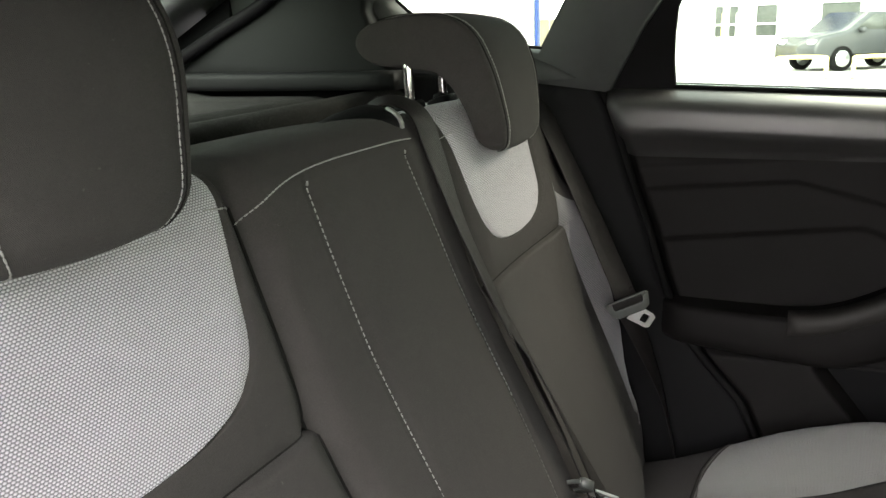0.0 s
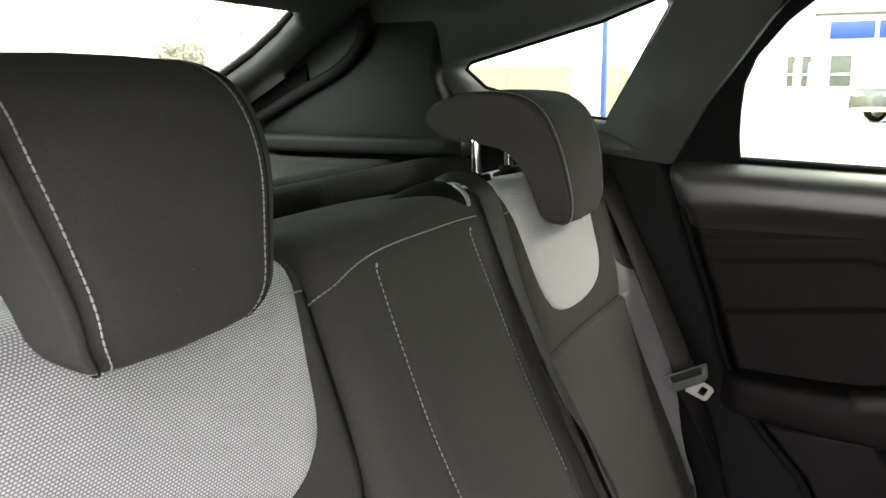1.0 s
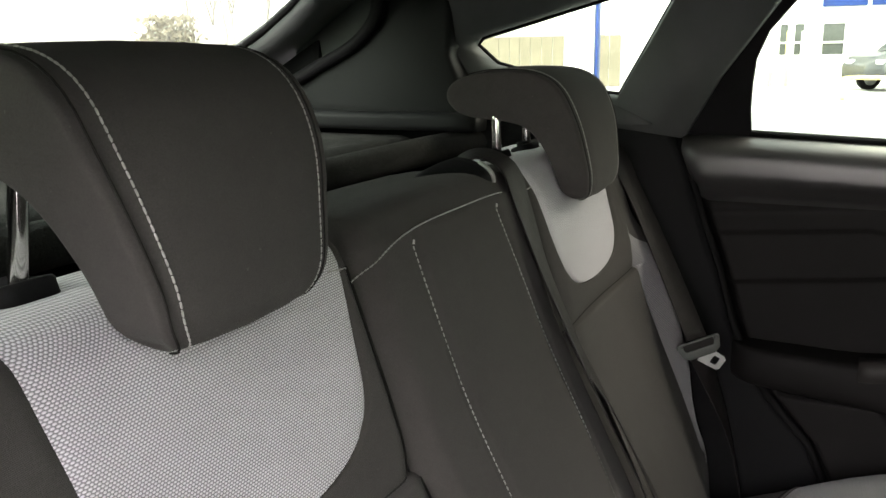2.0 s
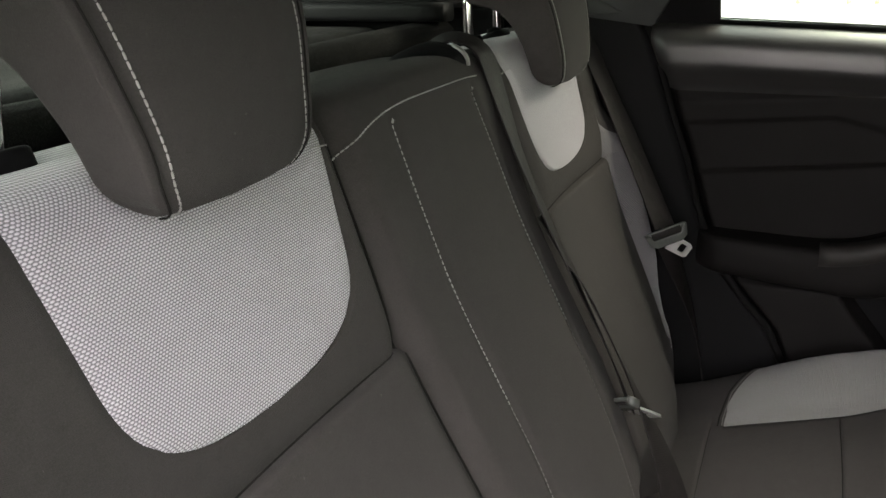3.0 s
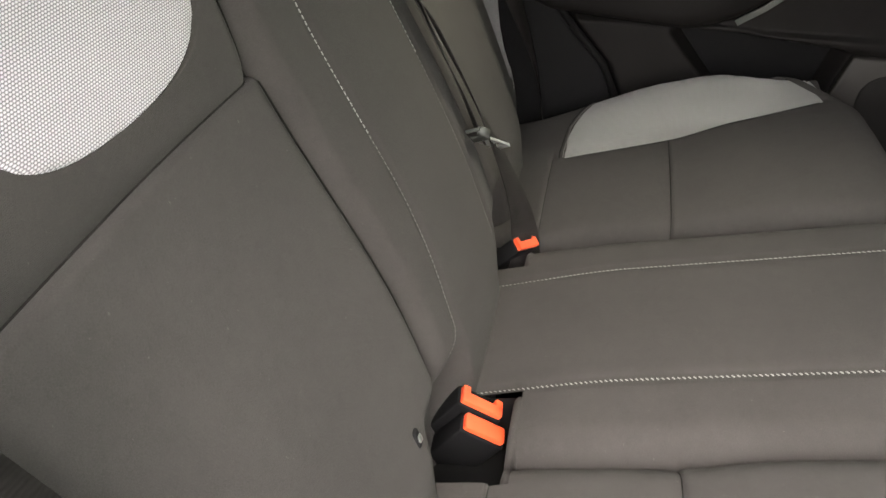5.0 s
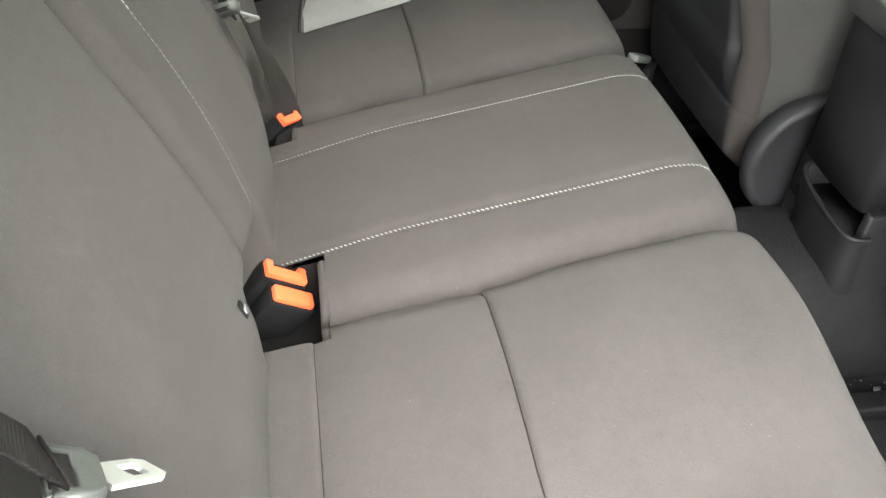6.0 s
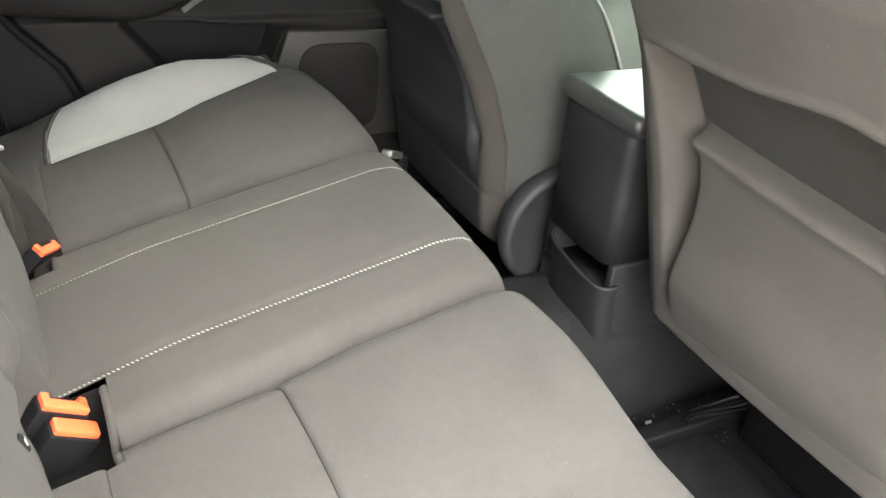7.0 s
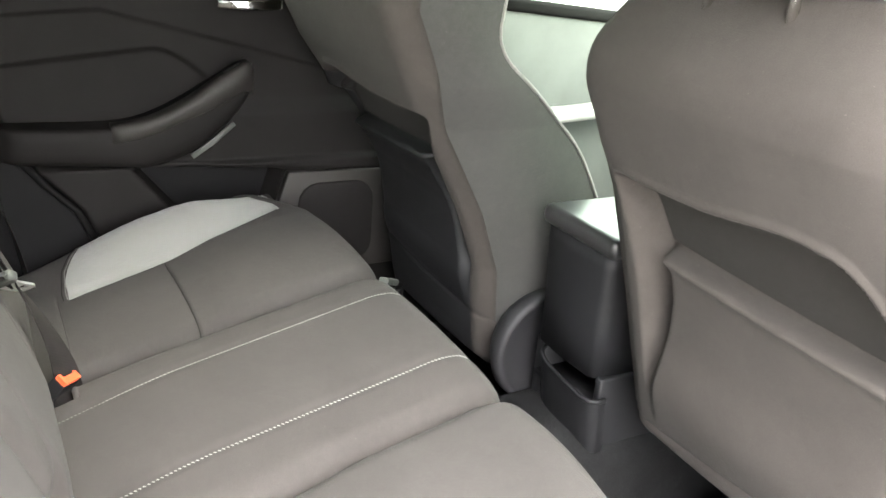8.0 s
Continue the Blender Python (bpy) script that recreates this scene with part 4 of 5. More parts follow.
def rear_door(sx, label):
    root = thing("rear_door", None, label, "car door")
    zr = [0.40 + 0.75 * k / 230 for k in range(230)] + [1.15 + 0.057 * math.sin(math.pi / 2 * k / 16) for k in range(17)]
    zu = zr[214]
    V, F = band(lambda z: lerp_table(DOOR_EDGE, z), lambda z: -0.72, 180, zr[:215], lambda y, z: Vector((sx * door_x(y, z), y, z - belt_drop(y) * sstep(1.10, 1.16, z))))
    mesh_ob("trim", V, F, TRIM_SOFT, root, "dark grained door trim")
    V, F = band(lambda z: lerp_table(DOOR_EDGE, z), lambda z: -0.72, 60, [z for z in zr if z >= zu], lambda y, z: Vector((sx * door_x(y, z), y, z - belt_drop(y) * sstep(1.10, 1.16, z))))
    mesh_ob("upper_trim", V, F, DOORTOP, root, "rolled upper door trim, lightened as if lit from the window")
    part("shell", box_bm((0.06, 0.60, 0.80), Matrix.Translation((sx * 0.775, -0.41, 0.80)), 0.01), BLACK, root)
    # armrest that sweeps up to the front, with its pull handle along the inner edge
    rows = stations_between(ARM, 5)
    body = [(0.0, 0.0), (0.55, 0.0), (0.78, 0.04), (0.92, 0.16), (1.0, 0.40), (1.0, 0.70), (0.97, 0.90), (0.90, 0.98), (0.75, 1.0), (0.0, 1.0)]
    mesh_ob("armrest", *loft_y(rows, body, sx), TRIM_SOFT, root, "dark soft armrest")
    grip = [r for r in rows if r[0] <= -0.10]
    V, F = [], []
    prof = [(0.030, 0.004), (0.026, 0.008), (0.004, 0.008), (-0.004, 0.004), (-0.007, -0.006), (-0.006, -0.022), (0.002, -0.026), (0.030, -0.022)]
    for y, xi, lo, hi in grip:
        k = 1.0 + 0.7 * sstep(-0.20, -0.33, y)
        V += [Vector((sx * min(xi + a, 0.70), y, hi + b * k)) for a, b in prof]
    m = len(prof)
    for i in range(len(grip) - 1):
        F += [(i * m + k, i * m + (k + 1) % m, (i + 1) * m + (k + 1) % m, (i + 1) * m + k) for k in range(m)]
    F += [tuple(range(m)), tuple((len(grip) - 1) * m + k for k in range(m))]
    mesh_ob("pull_handle", V, F, HANDLE, root, "dark satin pull handle")
    # thin black slab laid on the armrest, painting the handle hollow's shade
    cup = [r for r in rows if -0.325 <= r[0] <= -0.15]
    V, F = [], []
    for i, (y, xi, lo, hi) in enumerate(cup):
        w = math.sin(math.pi * (i + 0.3) / (len(cup) - 0.4)) ** 0.5
        V += [Vector((sx * (xi + 0.032), y, hi + 0.003)), Vector((sx * (xi + 0.032 + 0.030 * w), y, hi + 0.003)), Vector((sx * (xi + 0.032 + 0.030 * w), y, hi - 0.004)), Vector((sx * (xi + 0.032), y, hi - 0.004))]
    for i in range(len(cup) - 1):
        F += [(i * 4 + k, i * 4 + (k + 1) % 4, (i + 1) * 4 + (k + 1) % 4, (i + 1) * 4 + k) for k in range(4)]
    F += [(0, 1, 2, 3), tuple(len(V) - 4 + k for k in range(4))]
    mesh_ob("handle_cup_slab", V, F, RUBBER, root, "black slab standing in for the hollow behind the handle", smooth=False)
    V, F = sweep([(sx * 0.637, -0.243, 0.800), (sx * 0.637, -0.285, 0.828), (sx * 0.638, -0.325, 0.862)], oblong(0.010, 0.003, 0.001), up=(-sx, 0, 0))
    mesh_ob("handle_edge", V, F, LATCH, root, "thin glossy edge strip")
    part("window_switch", box_bm((0.012, 0.035, 0.010), pose(sx * 0.640, -0.322, 0.968, -30, 0, 0), 0.003), RUBBER, root, "black window switch")
    # release lever
    V, F = sweep(smooth_curve([(sx * 0.668, -0.305, 1.083), (sx * 0.655, -0.34, 1.083), (sx * 0.652, -0.38, 1.083), (sx * 0.662, -0.425, 1.083)], 5), oblong(0.012, 0.020, 0.005), up=(0, 0, 1))
    mesh_ob("release_lever", V, F, CHROME, root, "chrome release lever")
    # speaker
    bm = slab_bm([(-0.165, -0.12), (-0.165, 0.108), (0.098, 0.114), (0.122, 0.040), (0.135, -0.12)], lambda a, b, d: Vector((sx * (0.668 + d), -0.545 + a, 0.63 + b)), 0.03, 0.004)
    part("speaker_surround", bm, HANDLE, root, "dark trim speaker surround")
    bm = slab_bm(oblong(0.175, 0.19, 0.045), lambda a, b, d: Vector((sx * (0.664 + d), -0.556 + a, 0.622 + b)), 0.012, 0.004)
    part("speaker_grille", bm, TRIM_SOFT, root, "dark speaker grille")
    # window frame and pane
    frame_in = [(0.088, 1.212), (0.090, 1.25), (0.088, 1.29), (0.083, 1.33), (0.065, 1.372), (0.024, 1.42), (-0.012, 1.448), (-0.06, 1.466), (-0.30, 1.474), (-0.66, 1.474), (-0.66, 1.34), (-0.66, 1.182), (-0.40, 1.192), (-0.15, 1.202)]
    frame_out = [(0.207, 1.200), (0.205, 1.24), (0.175, 1.285), (0.140, 1.335), (0.105, 1.39), (0.075, 1.425), (0.045, 1.456), (0.0, 1.482), (-0.30, 1.492), (-0.72, 1.492), (-0.72, 1.34), (-0.72, 1.174), (-0.40, 1.186), (-0.15, 1.196)]
    part("window_frame", ring_bm(frame_out, frame_in, side3(sx, 0.006), 0.012, 0.001), BLACK, root, "black window frame", smooth=False)
    V, F = sweep([(sx * 0.697, 0.090, 1.209), (sx * 0.697, -0.66, 1.179)], oblong(0.010, 0.009, 0.003), up=(0, 0, 1))
    mesh_ob("window_seal", V, F, RUBBER, root, "black rubber window seal")
    V, F = sweep([(sx * 0.699, 0.090, 1.2155), (sx * 0.699, -0.66, 1.1855)], oblong(0.005, 0.0025, 0.001), up=(0, 0, 1))
    mesh_ob("seal_lip", V, F, GREY, root)
    bm = slab_bm(frame_in, side3(sx, -0.003), 0.004)
    g = part("pane", bm, GLASS, root, "clear window glass", smooth=False)
    g.visible_shadow = False
    return root


rear_door(1, "closed rear door with dark grained trim and armrest")
open_door = rear_door(-1, "rear door standing wide open beside the seat")
open_door.matrix_world = Matrix.Translation((-0.75, -0.72, 0)) @ Matrix.Rotation(radians(78), 4, "Z") @ Matrix.Translation((0.75, 0.72, 0))


def quarter(sx):
    """Trim round the small fixed quarter window, with the pillar in front of it."""
    root = thing("window_1" if sx > 0 else "window_2", None, "small quarter window in dark pillar trim", "window", kind="structure")
    win = [(0.300, 1.272), (0.245, 1.358), (0.190, 1.446), (0.198, 1.465), (0.30, 1.430), (0.42, 1.400), (0.535, 1.371), (0.547, 1.357), (0.515, 1.325), (0.42, 1.298), (0.34, 1.276)]
    out = [(0.190, 1.205), (0.135, 1.30), (0.030, 1.44), (0.0, 1.50), (0.30, 1.50), (0.45, 1.50), (0.72, 1.50), (0.90, 1.40), (0.90, 1.235), (0.50, 1.225), (0.34, 1.225)]
    if sx < 0:
        # the near pillar is moved back to clear the camera's view through the open doorway
        win = [(y + 0.10 * sstep(0.5, 0.3, y), z) for y, z in win]
        out = [(y + 0.19 * sstep(0.4, 0.2, y), z) for y, z in out]
    part("window_frame", ring_bm(out, win, side3(sx, 0.055), 0.06, 0.045, -0.01), PILLAR, root, "dark grey pillar trim")
    bm = slab_bm(win, side3(sx, -0.004), 0.004)
    g = part("pane", bm, GLASS, root, "clear quarter glass", smooth=False)
    g.visible_shadow = False
    V, F = sweep([Vector((sx * (flank(z) - 0.001), y, z)) for y, z in win + win[:1]], circle(0.005, 8), up=(sx, 0, 0))
    mesh_ob("seal", V, F, RUBBER, root, "black rubber seal")
    # lower side trim beside the seat back
    low = [(0.222, 1.235), (0.192, 1.17), (0.155, 1.06), (0.125, 0.98), (0.102, 0.90), (0.068, 0.81), (0.02, 0.75), (-0.035, 0.69), (-0.075, 0.60), (-0.09, 0.40), (0.30, 0.40), (0.55, 0.60), (1.30, 0.60), (1.30, 1.20), (0.95, 1.245), (0.50, 1.235)]
    w = tagged(part("wall_far_side" if sx > 0 else "wall_near_side", slab_bm(low, lambda y, z, d: Vector((sx * (0.672 + 0.018 * sstep(1.0, 0.7, z) + d), y, z)), 0.10, 0.012), BLACK), "black side trim behind the rear door", "wall", kind="structure")
    V, F = sweep([Vector((sx * 0.690, y - 0.002, z)) for y, z in low[:9]], circle(0.007, 8), up=(sx, 0, 0))
    mesh_ob("door_seal", V, F, RUBBER, w, "black rubber door seal")
    return root


quarter(1)
quarter(-1)


def pillar_cover(sx):
    """Rounded trim over the pillar between the door and the quarter window."""
    back = 0.0 if sx > 0 else 0.10
    rear = [(1.215, 0.275), (1.246, 0.262), (1.34, 0.222), (1.445, 0.178), (1.485, 0.160)]
    front = [(1.215, 0.200), (1.229, 0.196), (1.28, 0.172), (1.347, 0.130), (1.40, 0.084), (1.445, 0.034), (1.485, -0.02)]
    prof = [(0.0, 0.004), (0.01, -0.022), (0.04, -0.031), (0.12, -0.036), (0.22, -0.042), (0.32, -0.047), (0.42, -0.051), (0.50, -0.053), (0.65, -0.054), (0.80, -0.054), (0.92, -0.053), (1.0, -0.048), (1.0, 0.0)]
    V, F, n = [], [], len(prof)
    for k in range(37):
        z = 1.215 + 0.27 * k / 36
        a, b = smooth_table(rear, z) + back, smooth_table(front, z) + back
        V += [Vector((sx * (flank(z) + d), a + (b - a) * t, z)) for t, d in prof]
    for i in range(36):
        F += [(i * n + k, i * n + k + 1, (i + 1) * n + k + 1, (i + 1) * n + k) for k in range(n - 1)]
    cover = mesh_ob("pillar", V, F, PILLAR_SATIN)
    for off, r in ((0.004, 0.0055), (-0.006, 0.004)):
        path = [Vector((sx * (flank(z) - 0.046), smooth_table(front, z) + back - 0.004 + off * 0.6, z)) for z in [1.222 + 0.25 * k / 24 for k in range(25)]]
        mesh_ob("edge_seal", *sweep(path, circle(r, 8), up=(sx, 0, 0)), RUBBER if off > 0 else BOOT, cover, "ribbed black edge seal")
    return tagged(cover, "dark grey rounded pillar trim beside the quarter window", "pillar", kind="structure")


pillar_cover(1)
pillar_cover(-1)
for sx in (-1, 1):
    bm = slab_bm([(0.10, 0.30), (0.05, 0.70), (0.17, 1.0), (0.215, 1.21), (1.35, 1.25), (1.35, 0.30)] if sx < 0 else [(-0.9, 0.30), (-0.9, 1.17), (1.35, 1.25), (1.35, 0.30)], lambda y, z, d, sx=sx: Vector((sx * (0.805 + d), y, z)), 0.04)
    tagged(part("wall_outer", bm, CARPAINT, smooth=False), "dark grey outer body panel", "wall", kind="structure")
ledge = tagged(part("trim", slab_bm([(0.235, 1.228), (0.30, 1.262), (0.42, 1.285), (0.52, 1.31), (0.53, 1.24), (0.30, 1.222)], lambda y, z, d: Vector((0.62 + d, y, z)), 0.06, 0.012), PILLAR), "dark grey ledge under the quarter window", "trim", kind="structure")

# pillars, sills and front of the body, on both sides
for sx in (-1, 1):
    bm = slab_bm([(-0.66, 1.20), (-0.70, 1.50), (-0.82, 1.50), (-0.80, 1.20), (-0.84, 0.30), (-0.62, 0.30)], side3(sx, 0.005), 0.10, 0.01)
    tagged(part("pillar", bm, TRIM), "dark centre pillar trim", "pillar", kind="structure")
    tagged(part("sill", box_bm((0.12, 3.0, 0.14), Matrix.Translation((sx * 0.76, -0.5, 0.33)), 0.02), BLACK), "black door sill", "sill", kind="structure")
    # near rail is made deeper, out of view, to shade the near headrest
    tagged(part("roof_rail", box_bm((0.10, 1.9, 0.10 if sx < 0 else 0.06), Matrix.Translation((sx * 0.645, -0.15, 1.495 if sx < 0 else 1.515)), 0.015), LINER), "dark roof rail trim", "ceiling", kind="structure")
    fd = thing("front_door", None, "closed front door with grey trim", "car door")
    part("trim", slab_bm([(-0.83, 0.35), (-0.83, 1.10), (-1.80, 1.02), (-1.80, 0.35)], side3(sx, 0.01), 0.08, 0.015), PILLAR, fd, "grey door trim")
    V, F = sweep(smooth_curve([(sx * 0.66, -0.90, 0.85), (sx * 0.64, -1.10, 0.85), (sx * 0.64, -1.30, 0.87), (sx * 0.67, -1.45, 0.92)], 5), oblong(0.06, 0.03, 0.012), up=(0, 0, 1))
    mesh_ob("armrest", V, F, GREY, fd, "grey armrest")
    V, F = sweep([(sx * 0.70, -0.83, 1.105), (sx * 0.70, -1.80, 1.03)], oblong(0.03, 0.03, 0.01), up=(0, 0, 1))
    mesh_ob("window_seal", V, F, RUBBER, fd)
    part("release_lever", box_bm((0.02, 0.10, 0.024), Matrix.Translation((sx * 0.672, -1.38, 1.0)), 0.006), CHROME, fd, "chrome release lever")
    g = part("pane", slab_bm([(-0.82, 1.11), (-0.84, 1.48), (-1.10, 1.47), (-1.80, 1.05)], side3(sx, -0.01), 0.004), GLASS, fd, "clear window glass", smooth=False)
    g.visible_shadow = False
dash = thing("dashboard", None, "dark grey dashboard across the front", "dashboard")
part("top", box_bm((1.38, 0.50, 0.10), pose(0, -1.72, 0.98, 6, 0, 0), 0.03, 4), PILLAR, dash)
part("face", box_bm((1.36, 0.30, 0.45), Matrix.Translation((0, -1.76, 0.72)), 0.03, 4), TRIM, dash)
part("trim_strip", box_bm((1.30, 0.012, 0.02), Matrix.Translation((0, -1.478, 0.93)), 0.004), CHROME, dash, "bright trim strip")
tagged(part("wall_front", box_bm((1.6, 0.06, 0.9), Matrix.Translation((0, -1.98, 0.60))), BLACK), "black bulkhead", "wall", kind="structure")
ws = tagged(part("window_3", slab_bm([(-0.70, 0), (0.70, 0), (0.58, 1), (-0.58, 1)], lambda a, b, d: Vector((a, -1.95 + 0.97 * b, 1.02 + 0.46 * b + d)), 0.005), GLASS, smooth=False), "clear windscreen", "window", kind="structure")
ws.visible_shadow = False

# tailgate, shelf and boot
slope = lambda y: 1.51 - 0.56 * (y - 0.678)


def gate3(a, b, d):
    return Vector((a, b, slope(b) + d))


gate = thing("window_4", None, "tailgate window in dark trim", "window", kind="structure")
g_in = [(-0.40, 0.735), (0.0, 0.725), (0.40, 0.735), (0.465, 0.775), (0.488, 0.83), (0.50, 0.90), (0.495, 0.97), (0.46, 1.03), (0.0, 1.06), (-0.46, 1.03), (-0.495, 0.97), (-0.50, 0.90), (-0.488, 0.83), (-0.465, 0.775)]
g_out = [(-0.50, 0.67), (0.0, 0.67), (0.50, 0.67), (0.60, 0.70), (0.64, 0.80), (0.65, 0.90), (0.65, 1.02), (0.64, 1.20), (0.0, 1.22), (-0.64, 1.20), (-0.65, 1.02), (-0.65, 0.90), (-0.64, 0.80), (-0.60, 0.70)]
part("window_frame", ring_bm(g_out, g_in, lambda a, b, d: gate3(a, b, d - 0.035), 0.05, 0.012), PILLAR, gate, "dark tailgate trim")
gp = part("pane", slab_bm(g_in, lambda a, b, d: gate3(a, b, d + 0.008), 0.004), HAZED, gate, "clear tailgate glass", smooth=False)
gp.visible_shadow = False
V, F = sweep([gate3(a, b, 0.004) for a, b in g_in + g_in[:1]], circle(0.007, 8), up=(0, 0.4, 1))
mesh_ob("seal", V, F, RUBBER, gate, "black rubber seal")
for sx in (-1, 1):
    V, F = sweep(smooth_curve([(sx * 0.552, 0.95, 1.262), (sx * 0.556, 0.84, 1.318), (sx * 0.556, 0.749, 1.362), (sx * 0.55, 0.700, 1.408), (sx * 0.54, 0.69, 1.46)], 6), circle(0.012, 10), up=(sx, 0, 0))
    tagged(mesh_ob("trim", V, F, BLACK), "black rubber tailgate opening seal", "trim", kind="structure")
    bm = slab_bm([(0.52, 1.235), (0.95, 1.24), (0.92, 1.275), (0.745, 1.36), (0.69, 1.41), (0.68, 1.49), (0.56, 1.49), (0.565, 1.34)], lambda y, z, d, sx=sx: Vector((sx * (0.56 + d), y, z)), 0.06, 0.01)
    tagged(part("wall_boot_upper", bm, BOOT), "black upper boot side trim", "wall", kind="structure")
    bm = slab_bm([(0.86, 1.22), (0.84, 1.375), (1.28, 1.13), (1.28, 0.95)], lambda y, z, d, sx=sx: Vector((sx * (0.585 + d), y, z)), 0.06)
    tagged(part("wall_boot_corner", bm, BLACK, smooth=False), "black trim at the tailgate's corner", "wall", kind="structure")
    tagged(part("wall_boot", box_bm((0.05, 0.95, 0.75), Matrix.Translation((sx * 0.60, 0.90, 0.86)), 0.02), BLACK), "black boot side trim", "wall", kind="structure")
tagged(part("wall_rear", box_bm((1.3, 0.06, 0.8), Matrix.Translation((0, 1.30, 0.85)), 0.02), BLACK), "black tailgate lower trim", "wall", kind="structure")
tagged(part("boot_floor", box_bm((1.3, 1.0, 0.05), Matrix.Translation((0, 0.85, 0.58))), CARPET), "black boot floor", "floor", kind="structure")
shelf = thing("parcel_shelf", None, "dark grey parcel shelf behind the rear seat", "parcel shelf")


def shelf_z(x, y):
    z = 1.188 + 0.018 * sstep(0.60, 0.66, y) - 0.02 * sstep(0.66, 0.74, y) * sstep(0.44, 0.38, abs(x))
    z += 0.03 * sstep(0.86, 1.0, y)
    return z - 0.02 * sstep(0.64, 0.612, y)


V, F = band(lambda y: -0.55, lambda y: 0.55, 60, [0.612 + 0.52 * (k / 60) for k in range(61)], lambda x, y: Vector((x, y, shelf_z(x, y))))
mesh_ob("top", V, F, SHELF, shelf, "dark felt shelf top")
part("base", box_bm((1.10, 0.53, 0.02), Matrix.Translation((0, 0.855, 1.125)), 0.004), BLACK, shelf)
V, F = sweep(smooth_curve([(-0.64, 0.47, 1.200), (-0.55, 0.55, 1.192), (-0.40, 0.602, 1.182), (-0.15, 0.622, 1.176), (0.15, 0.622, 1.176), (0.40, 0.602, 1.182), (0.55, 0.55, 1.192), (0.64, 0.47, 1.200)], 6), circle(0.024, 14), up=(0, 0, 1))
mesh_ob("front_roll", V, F, SHELF, shelf, "dark rounded front edge")
for sx in (-1, 1):
    V, F = sweep(smooth_curve([(sx * 0.545, 0.50, 1.232), (sx * 0.545, 0.75, 1.231), (sx * 0.545, 1.0, 1.231)], 4), oblong(0.05, 0.030, 0.010), up=(0, 0, 1))
    tagged(mesh_ob("trim", V, F, BOOT), "dark shelf support rail", "trim", kind="structure")


# ---- front seats and console ----
NEAR_LEAN = [(0.45, -0.74), (0.62, -0.70), (0.80, -0.65), (0.98, -0.60), (1.10, -0.548), (1.20, -0.522), (1.29, -0.51)]
FAR_LEAN = [(0.45, -0.67), (0.56, -0.645), (0.71, -0.625), (0.82, -0.58), (0.95, -0.50), (1.04, -0.44), (1.15, -0.385), (1.29, -0.36)]


# side wall of the map pocket: outer crease and inner edge, by height
POCKET_CREASE = [(0.60, 0.202), (0.69, 0.200), (0.84, 0.196), (0.917, 0.181), (0.96, 0.162), (0.99, 0.146)]
POCKET_INNER = [(0.60, 0.208), (0.69, 0.208), (0.75, 0.216), (0.84, 0.233), (0.885, 0.230), (0.955, 0.196), (0.99, 0.168)]


